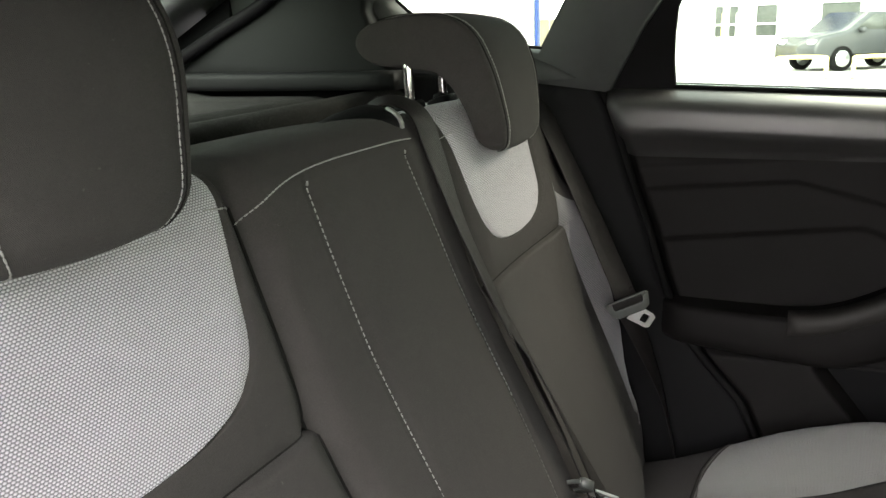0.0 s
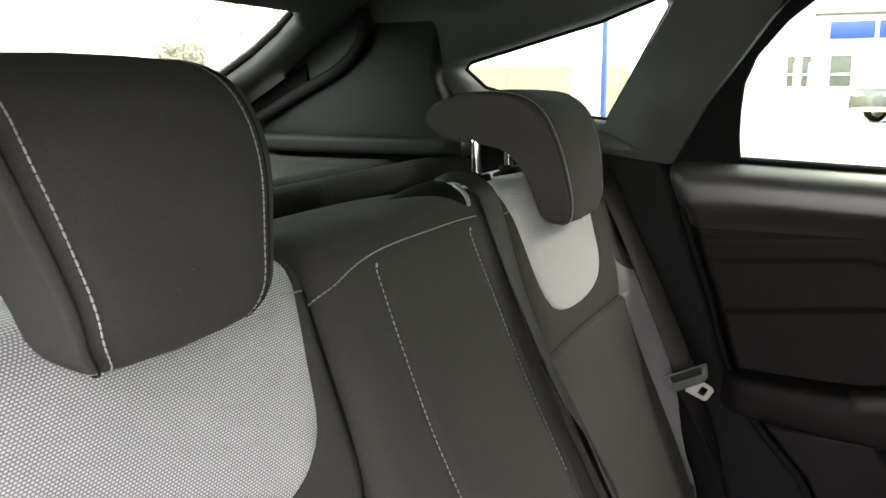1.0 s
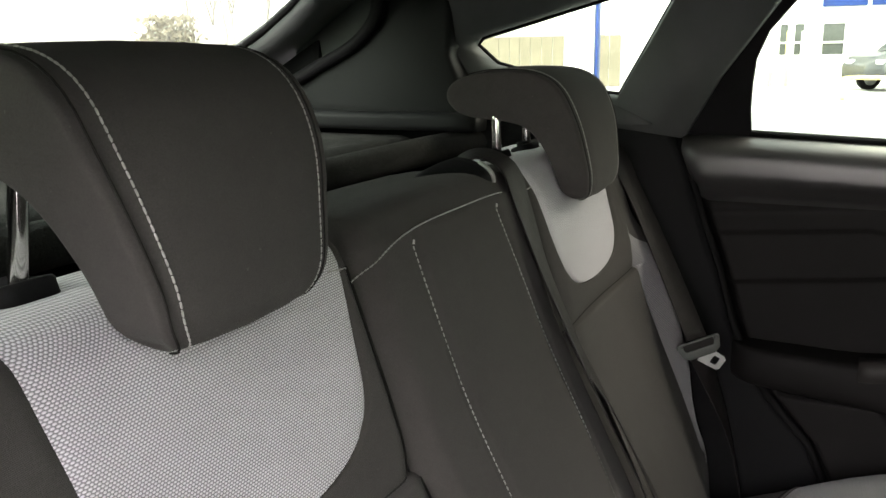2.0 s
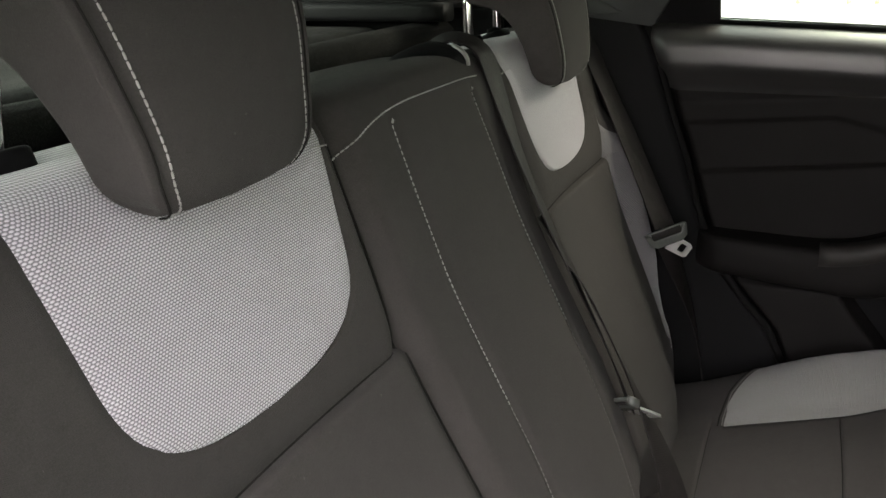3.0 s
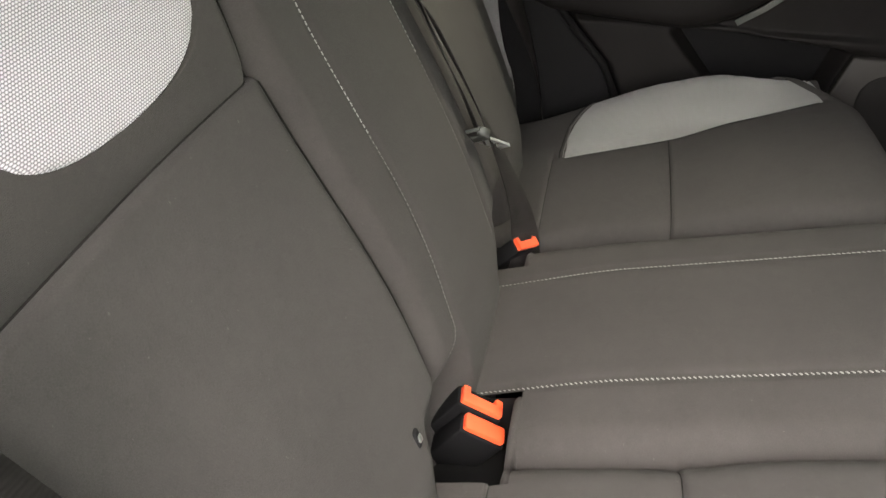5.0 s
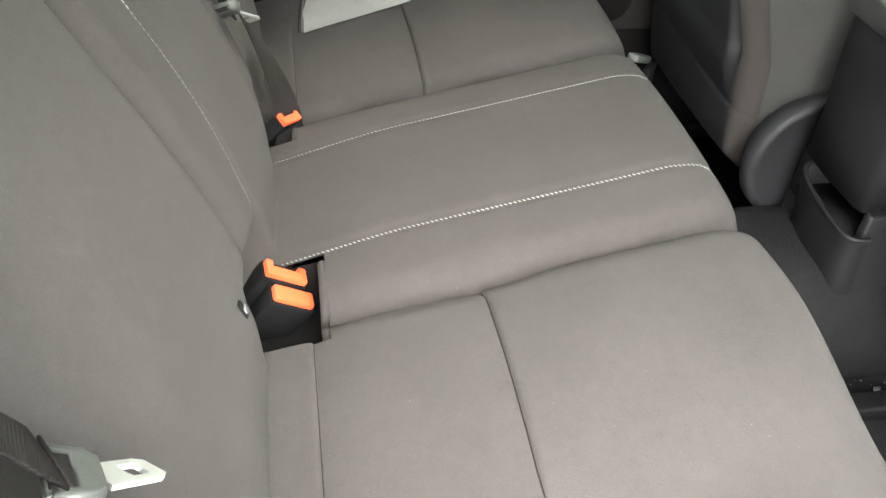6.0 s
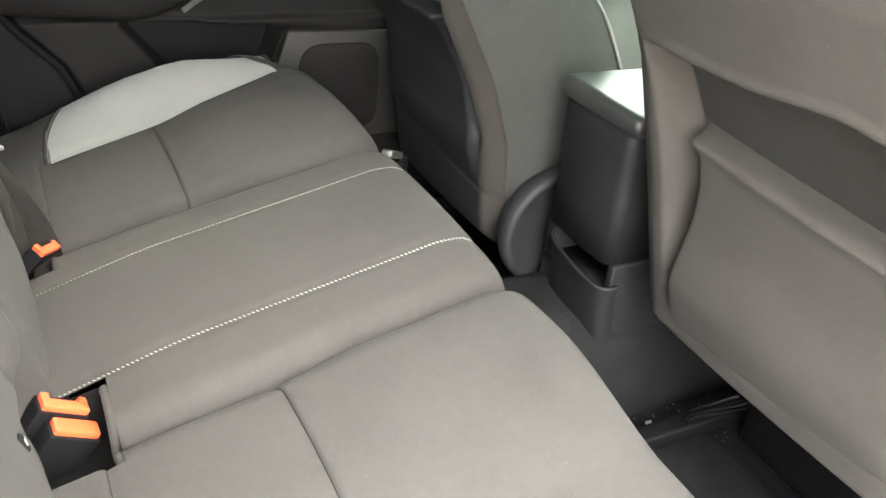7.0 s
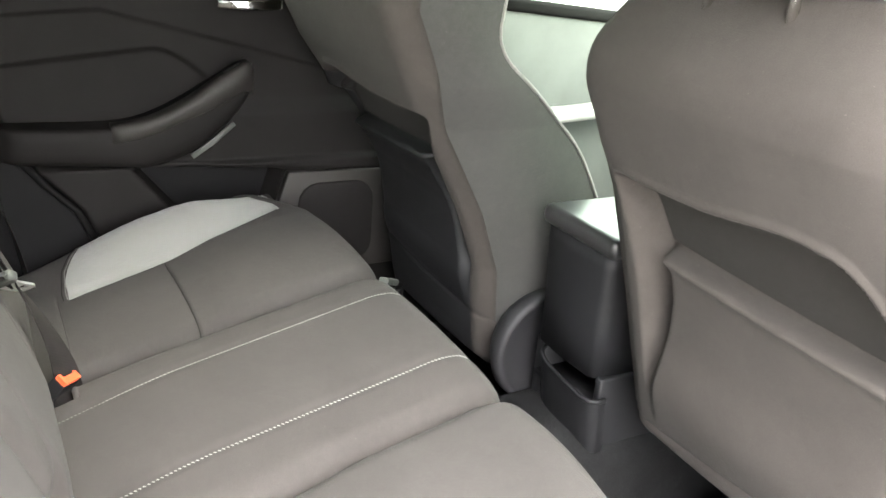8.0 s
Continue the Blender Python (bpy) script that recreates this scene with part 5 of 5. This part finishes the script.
def front_seat(sx, label):
    root = thing("front_seat", None, label, "front seat", "front seats")
    cx = 0.37
    lean = NEAR_LEAN if sx < 0 else FAR_LEAN

    def seat_y(z):
        return lerp_table(lean, z)

    def half(z):
        wide = 0.007 * sstep(1.06, 0.95, z) if sx < 0 else 0.0
        z += (1.29 - top) * sstep(0.82, 1.12, z)
        return wide + lerp_table([(0.45, 0.20), (0.62, 0.215), (0.80, 0.225), (0.98, 0.240), (1.06, 0.272), (1.14, 0.284), (1.20, 0.282), (1.25, 0.268), (1.275, 0.24), (1.29, 0.19)], z)

    def rear_push(x, z):
        """The rear face: flat top, a pocket opening with a rolled hem, a bulged pocket."""
        u = (x - cx) / 0.25
        w = abs(x - cx) / half(z)
        p = 0.010 * (1 - u * u) - (0.020 + 0.016 * sstep(0.95, 1.08, z)) * sstep(0.76, 1.0, w) ** 2
        p -= 0.022 * sstep(foot + 0.035, foot, z) ** 2
        p -= 0.055 * sstep(0.30, 1.0, (x - cx) / half(z)) ** 2 * sstep(0.96, 1.18, z) if sx < 0 else 0.0
        line = 0.988 + 0.016 * math.exp(-(((u - 0.3) / 0.35) ** 2)) - 0.05 * sstep(0.5, 0.9, u)
        hem = 0.893 - 0.014 * u
        crease, inner = lerp_table(POCKET_CREASE, z), lerp_table(POCKET_INNER, z)
        wall = min(1.0, max(0.0, (x - crease) / max(0.004, inner - crease)))
        sunk = (0.85 * wall + 0.15 * wall * wall * (3 - 2 * wall)) * sstep(0.625, 0.565, x)
        p -= 0.046 * sunk * sstep(0.66, 0.80, z) * sstep(line + 0.003, line - 0.010, z)
        pouch = sstep(inner - 0.002, inner + 0.022, x) * sstep(0.60, 0.565, x)
        p += 0.034 * pouch * sstep(hem + 0.009, hem - 0.005, z) * sstep(0.60, 0.80, z)
        p += 0.010 * pouch * math.exp(-(((z - hem + 0.005) / 0.010) ** 2))
        p += 0.006 * math.exp(-(((z - line - 0.006) / 0.006) ** 2)) * sstep(0.16, 0.22, x) * sstep(0.62, 0.58, x)
        p += groove(z - 0.625 - 0.02 * u, 0.004, 0.003)
        return p

    top = 1.235 if sx < 0 else 1.27
    foot = 0.575 if sx < 0 else 0.50
    zs = [foot + (top - foot) * k / 180 for k in range(181)]
    crown = lambda z: 0.085 * sstep(top - 0.16, top, z) ** 2
    V, F = band(lambda z: cx - half(z), lambda z: cx + half(z), 128, zs, lambda x, z: Vector((sx * x, seat_y(z) + rear_push(x, z) - crown(z), z)))

    def in_pouch(q):
        x, z = sum(abs(V[i].x) for i in q) / 4, sum(V[i].z for i in q) / 4
        # far seat: the darkened zone takes in the recess wall too
        if sx > 0:
            return lerp_table(POCKET_CREASE, z) + 0.003 < x and z < 0.985
        return lerp_table(POCKET_INNER, z) + 0.004 < x < 0.575 and 0.628 < z < 0.893 - 0.014 * (x - cx) / 0.25 + 0.010

    mesh_ob("rear_cover", V, [q for q in F if not in_pouch(q)], SEATBACK, root, "fabric rear face with a map pocket")
    mesh_ob("map_pocket", V, [q for q in F if in_pouch(q)], SEATBACK if sx < 0 else SEATDARK, root, "bulging fabric map pocket" if sx < 0 else "map pocket darkened for shade")

    # dark sheet over the pocket's mouth, painting in the shade of its opening
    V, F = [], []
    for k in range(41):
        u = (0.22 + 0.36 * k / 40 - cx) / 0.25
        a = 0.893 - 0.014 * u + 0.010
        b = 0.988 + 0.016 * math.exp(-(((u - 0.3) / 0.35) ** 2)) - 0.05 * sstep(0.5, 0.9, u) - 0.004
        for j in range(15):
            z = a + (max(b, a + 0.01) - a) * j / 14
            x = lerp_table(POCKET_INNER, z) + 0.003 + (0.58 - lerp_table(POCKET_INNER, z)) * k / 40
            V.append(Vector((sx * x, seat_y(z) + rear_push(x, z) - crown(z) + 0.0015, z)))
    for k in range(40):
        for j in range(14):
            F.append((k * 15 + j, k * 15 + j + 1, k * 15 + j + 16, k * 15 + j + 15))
    mesh_ob("pocket_mouth_shade", V, F, POCKET, root, "dark sheet that paints shade into the pocket's mouth")

    def front_y(z):
        off = 0.0 if sx > 0 else -0.13
        return off + smooth_table([(0.45, -0.93), (0.62, -0.93), (0.83, -0.835), (0.93, -0.77), (1.0, -0.69), (1.06, -0.61), (1.10, -0.555), (1.16, -0.565), (1.22, -0.57), (1.29, -0.56)], z)

    for e in (-1, 1):
        V, F = [], []
        for i, z in enumerate(zs):
            x0 = cx + e * half(z)
            y0 = seat_y(z) + rear_push(x0, z) - crown(z)
            y1 = min(front_y(z), y0 - 0.04)
            for k in range(13):
                t = k / 12
                V.append(Vector((sx * (x0 + e * 0.016 * math.sin(math.pi * t)), y0 + (y1 - y0) * t, z)))
        for i in range(len(zs) - 1):
            for k in range(12):
                q = i * 13 + k
                F.append((q, q + 1, q + 14, q + 13))
        mesh_ob("side_bolster", V, F, SIDEVINYL, root, "grey fabric side bolster")
        pts = [Vector((sx * (cx + e * (half(z) + 0.001)), min(front_y(z), seat_y(z) - 0.09) + 0.004, z)) for z in zs[70:168:2]]
        V, F = stitches(pts, [Vector((sx * e, 0, 0.2))] * len(pts), step=0.006, dash=0.0046, wide=0.003)
        mesh_ob("stitching", V, F, THREAD, root, "light thread stitching", weld=1e-7)
        V, F = sweep(pts, circle(0.0034, 8), up=(sx * e, 0, 0))
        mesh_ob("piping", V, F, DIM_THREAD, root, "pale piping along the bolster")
    V, F = band(lambda z: cx - half(z), lambda z: cx + half(z), 24, zs, lambda x, z: Vector((sx * x, min(front_y(z), seat_y(z) - 0.08) + 0.05 * (1 - ((x - cx) / half(z)) ** 2), z)))
    mesh_ob("front_cover", V, F, FAB, root)
    # cushion and its base
    part("cushion", box_bm((0.50, 0.52, 0.15), pose(sx * cx, -1.13, 0.56, 8, 0, 0), 0.05, 5), FAB, root)
    part("base", box_bm((0.34, 0.44, 0.16), Matrix.Translation((sx * (cx + 0.03), -1.12, 0.42)), 0.02), BLACK, root, "black seat base")
    for e in (-1, 1):
        V, F = sweep([(sx * (cx + e * 0.19), -0.66, 0.335), (sx * (cx + e * 0.19), -1.35, 0.345)], oblong(0.035, 0.03, 0.006), up=(0, 0, 1))
        mesh_ob("rail", V, F, BLACK, root, "black metal seat rail")
    # round recliner cover low on the inner side
    if sx > 0:
        V, F, n = [], [], 48
        for r, d in [(0.001, 0.016)] + [(0.090, 0.016), (0.094, 0.022), (0.104, 0.024), (0.110, 0.018), (0.111, 0.0), (0.100, -0.02)]:
            V += [Vector((sx * (0.128 - d), -0.745 + r * math.cos(2 * math.pi * k / n), 0.565 + r * math.sin(2 * math.pi * k / n))) for k in range(n)]
        for i in range(6):
            for k in range(n):
                F.append((i * n + k, i * n + (k + 1) % n, (i + 1) * n + (k + 1) % n, (i + 1) * n + k))
        mesh_ob("recliner_cover", V, F, TRIM, root, "dark round recliner cover")
    # headrest of the front seat
    part("headrest", box_bm((0.26, 0.11, 0.17), pose(sx * cx, seat_y(1.2) - 0.06, top + 0.13, -12, 0, 0), 0.045, 6), SEATBACK, root, "grey-brown fabric headrest")
    for px in (-0.100, 0.012) if sx < 0 else (-0.085, 0.03):
        V, F = sweep([(sx * (cx + px), seat_y(1.2) - 0.065, top - 0.04), (sx * (cx + px), seat_y(1.2) - 0.06, top + 0.10)], circle(0.006, 10), up=(1, 0, 0))
        mesh_ob("headrest_post", V, F, CHROME, root, "chrome post")
        part("post_guide", box_bm((0.045, 0.035, 0.02), Matrix.Translation((sx * (cx + px), seat_y(1.2) - 0.055, top + (0.006 if sx < 0 else 0.001))), 0.006), BLACK, root, "black post guide")
    return root


front_seat(-1, "grey-brown fabric front seat back with a map pocket")
front_seat(1, "grey fabric front seat with map pocket and pale stitched bolster")

console = thing("centre_console", None, "dark plastic centre console with padded armrest lid", "centre console")
V, F = [], []
cons = [(0.614, 0.0, -0.690), (0.70, 0.0, -0.688), (0.80, 0.003, -0.682), (0.825, 0.005, -0.684)]
for z, e, y in cons:
    a, b = -0.073 - e, 0.086 + e
    ol = [(a - 0.012, -1.30), (a - 0.010, y - 0.055), (a - 0.007, y - 0.020), (a, y - 0.005), (a + 0.010, y), (0, y + 0.003), (b - 0.02, y), (b - 0.004, y - 0.012), (b, y - 0.04), (b, -1.30)]
    V += [Vector((p, q, z)) for p, q in ol]
for i in range(len(cons) - 1):
    for k in range(9):
        F.append((i * 10 + k, i * 10 + k + 1, i * 10 + k + 11, i * 10 + k + 10))
F.append(tuple(range(10)))
F.append(tuple(30 + k for k in range(10)))
mesh_ob("body", V, F, CONSOLE, console, "dark grained plastic body")
part("lower_body", box_bm((0.150, 0.60, 0.32), Matrix.Translation((0.005, -1.05, 0.48)), 0.006), BLACK, console)
for px, w in ((-0.083, 0.016), (0.072, 0.026)):
    part("cheek", box_bm((w, 0.60, 0.320), Matrix.Translation((px, -0.998, 0.458)), 0.004), CONSOLE, console, "dark side panel")
part("lid", box_bm((0.186, 0.32, 0.034), Matrix.Translation((-0.003, -0.834, 0.839)), 0.014, 5), LIDVINYL, console, "padded dark armrest lid")
# storage tray under the rear face, with a rolled rim
rim = smooth_curve([(0.062, -0.703, 0.602), (0.048, -0.684, 0.598), (0.010, -0.674, 0.594), (-0.045, -0.671, 0.590), (-0.084, -0.675, 0.586), (-0.098, -0.687, 0.586), (-0.099, -0.705, 0.586)], 6)
V, F = [], []
for dz, k in ((0.0, 0.0), (-0.035, 0.003), (-0.07, 0.008), (-0.10, 0.012)):
    V += [Vector((p.x * (1 - k), p.y - k, p.z + dz)) for p in rim]
n = len(rim)
for i in range(3):
    for k in range(n - 1):
        F.append((i * n + k, i * n + k + 1, (i + 1) * n + k + 1, (i + 1) * n + k))
mesh_ob("tray", V, F, CONSOLE, console, "open storage tray")
V, F = sweep(rim, oblong(0.007, 0.008, 0.003), up=(0, 0, 1))
mesh_ob("tray_rim", V, F, CONSOLE, console, "rounded tray rim")
part("tray_floor", box_bm((0.15, 0.07, 0.01), Matrix.Translation((-0.015, -0.718, 0.558))), CONSOLE, console)

# small things on the floor
tab = thing("rail_cover", None, "small grey plastic cover on the seat rail", "rail cover")
part("cap", box_bm((0.075, 0.018, 0.012), pose(0.255, -0.490, 0.668, 0, 24, -42), 0.003), LATCH, tab)
part("stalk", box_bm((0.03, 0.012, 0.30), pose(0.275, -0.510, 0.50, 4, 0, -42), 0.003), BLACK, tab, "black bracket")
rnd = random.Random(4)
crumb = thing("debris", None, "crumbs and scraps on the floor carpet", "debris", kind="stuff")
V, F = [], []
for _ in range(140):
    x, y = -0.175 + rnd.gauss(0, 0.035), -0.83 + rnd.gauss(0, 0.05)
    r = rnd.uniform(0.001, 0.0045)
    o = len(V)
    V += [Vector((x + rnd.uniform(-r, r), y + rnd.uniform(-r, r), 0.311 + rnd.uniform(0, r))) for _ in range(4)]
    F += [(o, o + 1, o + 2), (o, o + 1, o + 3), (o, o + 2, o + 3), (o + 1, o + 2, o + 3)]
mesh_ob("crumbs", V, F, GREY, crumb, weld=1e-8)
clip = thing("metal_clip", None, "small bright metal clip on the floor", "clip")
V, F = sweep(smooth_curve([(-0.158, -0.806, 0.314), (-0.154, -0.800, 0.325), (-0.146, -0.801, 0.329), (-0.140, -0.807, 0.325), (-0.139, -0.813, 0.315)], 4), oblong(0.010, 0.003, 0.001), up=(0, 0.6, 1))
mesh_ob("strip", V, F, STEEL, clip)
part("rivet", box_bm((0.008, 0.008, 0.006), Matrix.Translation((-0.156, -0.814, 0.314)), 0.002), STEEL, clip)
loom = thing("wiring_loom", None, "black wiring loom and connector under the front seat", "wiring")
for k in range(4):
    V, F = sweep(smooth_curve([(-0.150 - 0.012 * k, -0.885, 0.318), (-0.165 - 0.010 * k, -0.865 + 0.01 * k, 0.345 + 0.008 * k), (-0.185 - 0.012 * k, -0.88, 0.375 + 0.006 * k), (-0.205 - 0.01 * k, -0.92, 0.40)], 6), circle(0.0035, 8), up=(0, 1, 0))
    mesh_ob("cable", V, F, RUBBER if k % 2 else TRIM, loom)
part("connector", box_bm((0.022, 0.030, 0.016), pose(-0.160, -0.868, 0.322, 8, 5, 25), 0.003), TRIM, loom, "dark plastic connector")


# ---- outside ----
ASPH = mottled("pale_paving", (0.45, 0.44, 0.42), 2.0)
WALLW = mottled("white_cladding", (0.72, 0.72, 0.70), 0.6)
BLUE = mottled("blue_sign", (0.012, 0.035, 0.16), 1.0, 0.4)
YELLOW = mottled("yellow_paint", (0.80, 0.66, 0.22), 4.0, 0.5)
CARDARK = material("car_paint", (0.045, 0.047, 0.050), 0.25)[0]
BARK = mottled("bark", (0.30, 0.27, 0.24), 6.0)
HEDGE = mottled("hedge_leaf", (0.24, 0.20, 0.15), 6.0)
FENCE = mottled("fence", (0.17, 0.145, 0.11), 2.0)
DARKGL = plastic("dark_glass", (0.06, 0.064, 0.06), 0.2, 0.0, 0.2)
bm = bmesh.new()
bmesh.ops.create_grid(bm, x_segments=8, y_segments=8, size=400)
tagged(part("ground", bm, ASPH), "pale concrete car park paving", "ground", kind="structure")
hall = thing("building", None, "white showroom building with blue fascia panels", "building")
part("wall", box_bm((6, 26, 7), Matrix.Translation((33.2, -4.5, 3.5)), 0.05), WALLW, hall, "white wall cladding")
for k in range(9):
    part("sign_panel", box_bm((0.12, 1.30, 0.54), Matrix.Translation((30.1, 0.66 - 1.42 * k, 2.74)), 0.01), BLUE, hall, "blue fascia panel")
part("gutter", box_bm((0.2, 16, 0.08), Matrix.Translation((30.1, -6.2, 3.25)), 0.01), DARKGL, hall, "grey gutter line")
for y, w in ((0.92, 0.62), (-1.3, 1.1), (-3.6, 1.6), (2.42, 0.22), (1.95, 0.26)):
    win = part("window", box_bm((0.10, w, 1.0), Matrix.Translation((30.15, y, 1.45)), 0.01), DARKGL, hall, "dark window")
    for dz in (-0.52, -0.1, 0.52):
        part("frame_bar", box_bm((0.06, w + 0.08, 0.06), Matrix.Translation((30.09, y, 1.45 + dz)), 0.01), WALLW, win, "white frame bar")
for y in (1.72, 2.15, 2.62):
    part("column", box_bm((0.12, 0.12, 1.7), Matrix.Translation((28.6, y, 0.85)), 0.02), YELLOW if y > 2 else WALLW, hall, "pale column")
post = thing("sign_post", None, "white totem sign with a blue edge", "sign post")
part("panel", box_bm((0.25, 0.72, 2.3), Matrix.Translation((19.3, 6.05, 1.50)), 0.02), WALLW, post, "white sign panel")
part("edge", box_bm((0.26, 0.06, 2.3), Matrix.Translation((19.3, 5.63, 1.50)), 0.02), BLUE, post, "blue edge strip")
part("foot", box_bm((0.2, 0.8, 0.45), Matrix.Translation((19.3, 6.0, 0.2))), WALLW, post)


def parked_car(x, y, turn, label):
    root = thing("parked_car", pose(x, y, 0, 0, 0, turn), label, "car", "parked cars")
    prof = [(-2.1, 0.35), (-2.15, 0.75), (-2.0, 0.98), (-1.75, 1.05), (-1.1, 1.55), (0.4, 1.60), (1.1, 1.10), (1.95, 0.95), (2.15, 0.70), (2.15, 0.35)]
    part("body", slab_bm(prof, lambda a, b, d: Vector((a, 0.9 - d, b)), 1.8, 0.10, 3), CARDARK, root, "grey paint body")
    for e in (-0.905, 0.905):
        gl = [(-1.55, 1.08), (-1.05, 1.48), (0.35, 1.52), (0.90, 1.12)]
        part("side_window", slab_bm(gl, lambda a, b, d, e=e: Vector((a, e - d * (1 if e > 0 else -1), b)), 0.02), DARKGL, root, "dark glass")
        part("sill", box_bm((3.2, 0.04, 0.16), Matrix.Translation((0, e, 0.38)), 0.02), RUBBER, root, "black lower cladding")
        part("mirror", box_bm((0.14, 0.20, 0.14), Matrix.Translation((0.75, e * 1.1, 1.10)), 0.04), CARDARK, root, "grey door mirror")
        part("headlight", box_bm((0.16, 0.30, 0.14), Matrix.Translation((2.06, e * 0.72, 0.80)), 0.04), STEEL, root, "bright headlight")
        for wx in (-1.3, 1.3):
            bm = bmesh.new()
            bmesh.ops.create_cone(bm, cap_ends=True, segments=28, radius1=0.34, radius2=0.34, depth=0.2, matrix=pose(wx, e * 0.94, 0.34, 90, 0, 0))
            w = part("wheel", bm, RUBBER, root, "black tyre")
            bm = bmesh.new()
            bmesh.ops.create_cone(bm, cap_ends=True, segments=20, radius1=0.22, radius2=0.20, depth=0.22, matrix=pose(wx, e * 0.95, 0.34, 90, 0, 0))
            part("rim", bm, STEEL, w, "silver rim")
    return root


parked_car(27.2, -1.75, 126, "grey parked estate car behind a yellow barrier")
parked_car(26.5, -5.2, 105, "grey parked car further back")


def barrier(y):
    root = thing("barrier", pose(21.8, y, 0), "low yellow hooped parking barrier", "barrier", "parking barriers")
    V, F = sweep(smooth_curve([(0, -0.55, 0), (0, -0.55, 0.42), (0, -0.45, 0.52), (0, 0.45, 0.52), (0, 0.55, 0.42), (0, 0.55, 0)], 4), circle(0.05, 10), up=(1, 0, 0))
    mesh_ob("hoop", V, F, YELLOW, root)
    return root


for y in (-0.2, -1.9, -3.6):
    barrier(y)


def tree(x, y, h, seed):
    root = thing("tree", pose(x, y, 0), "bare winter tree at the edge of the car park", "tree", "bare trees")
    r = random.Random(seed)
    sheets = []

    def limb(p, d, length, rad, depth):
        q = p + d * length
        mid = (p + q) / 2 + Vector((r.uniform(-1, 1), r.uniform(-1, 1), 0)) * length * 0.07
        sheets.append(sweep([p, mid, q], circle(1, 6), up=(1, 0.3, 0), scale=[rad, rad * 0.8, rad * 0.55]))
        if depth:
            for _ in range(3 if depth > 1 else 4):
                nd = (d + Vector((r.uniform(-1, 1), r.uniform(-1, 1), r.uniform(-0.1, 0.7))) * 0.75).normalized()
                limb(p.lerp(q, r.uniform(0.55, 1.0)), nd, length * r.uniform(0.5, 0.75), rad * 0.5, depth - 1)

    sheets.clear()
    limb(Vector((0, 0, -0.1)), Vector((r.uniform(-.1, .1), 0, 1)).normalized(), h * 0.4, h * 0.008, 0)
    mesh_ob("trunk", *join_sheets(*sheets), BARK, root, weld=1e-7)
    sheets.clear()
    for _ in range(5):
        limb(Vector((0, 0, h * r.uniform(0.22, 0.38))), Vector((r.uniform(-0.5, 0.5), r.uniform(-0.5, 0.5), 1)).normalized(), h * 0.3, h * 0.0046, 3)
    mesh_ob("crown", *join_sheets(*sheets), BARK, root, "bare twigs", weld=1e-7)
    return root


for x, y, h, s in ((22, 20.5, 9, 1), (25, 22, 10, 2), (21.5, 18.2, 8, 3), (27, 21, 11, 5)):
    tree(x, y, h, s)
hedge = thing("hedge", None, "low brown winter hedge", "hedge", kind="stuff")
r2 = random.Random(9)
V, F = [], []
for _ in range(5000):
    t = r2.random()
    p = Vector((14.4 + r2.gauss(0, 0.25) + 0.6 * (t - 0.5), 14.2 - 0.6 * (t - 0.5), min(2.1, abs(r2.gauss(1.2, 0.5)))))
    a, b = Vector((r2.uniform(-1, 1), r2.uniform(-1, 1), r2.uniform(-1, 1))) * 0.09, Vector((r2.uniform(-1, 1), r2.uniform(-1, 1), r2.uniform(-1, 1))) * 0.06
    o = len(V)
    V += [p, p + a, p + a + b, p + b]
    F.append((o, o + 1, o + 2, o + 3))
mesh_ob("leaves", V, F, HEDGE, hedge, smooth=False, weld=1e-9)
fence = thing("fence", None, "brown timber fence along the car park", "fence")
for k in range(40):
    part("board", box_bm((0.04, 0.38, 1.7), Matrix.Translation((28.0, 7.5 + 0.4 * k, 0.85)), 0.0), FENCE, fence, smooth=False)
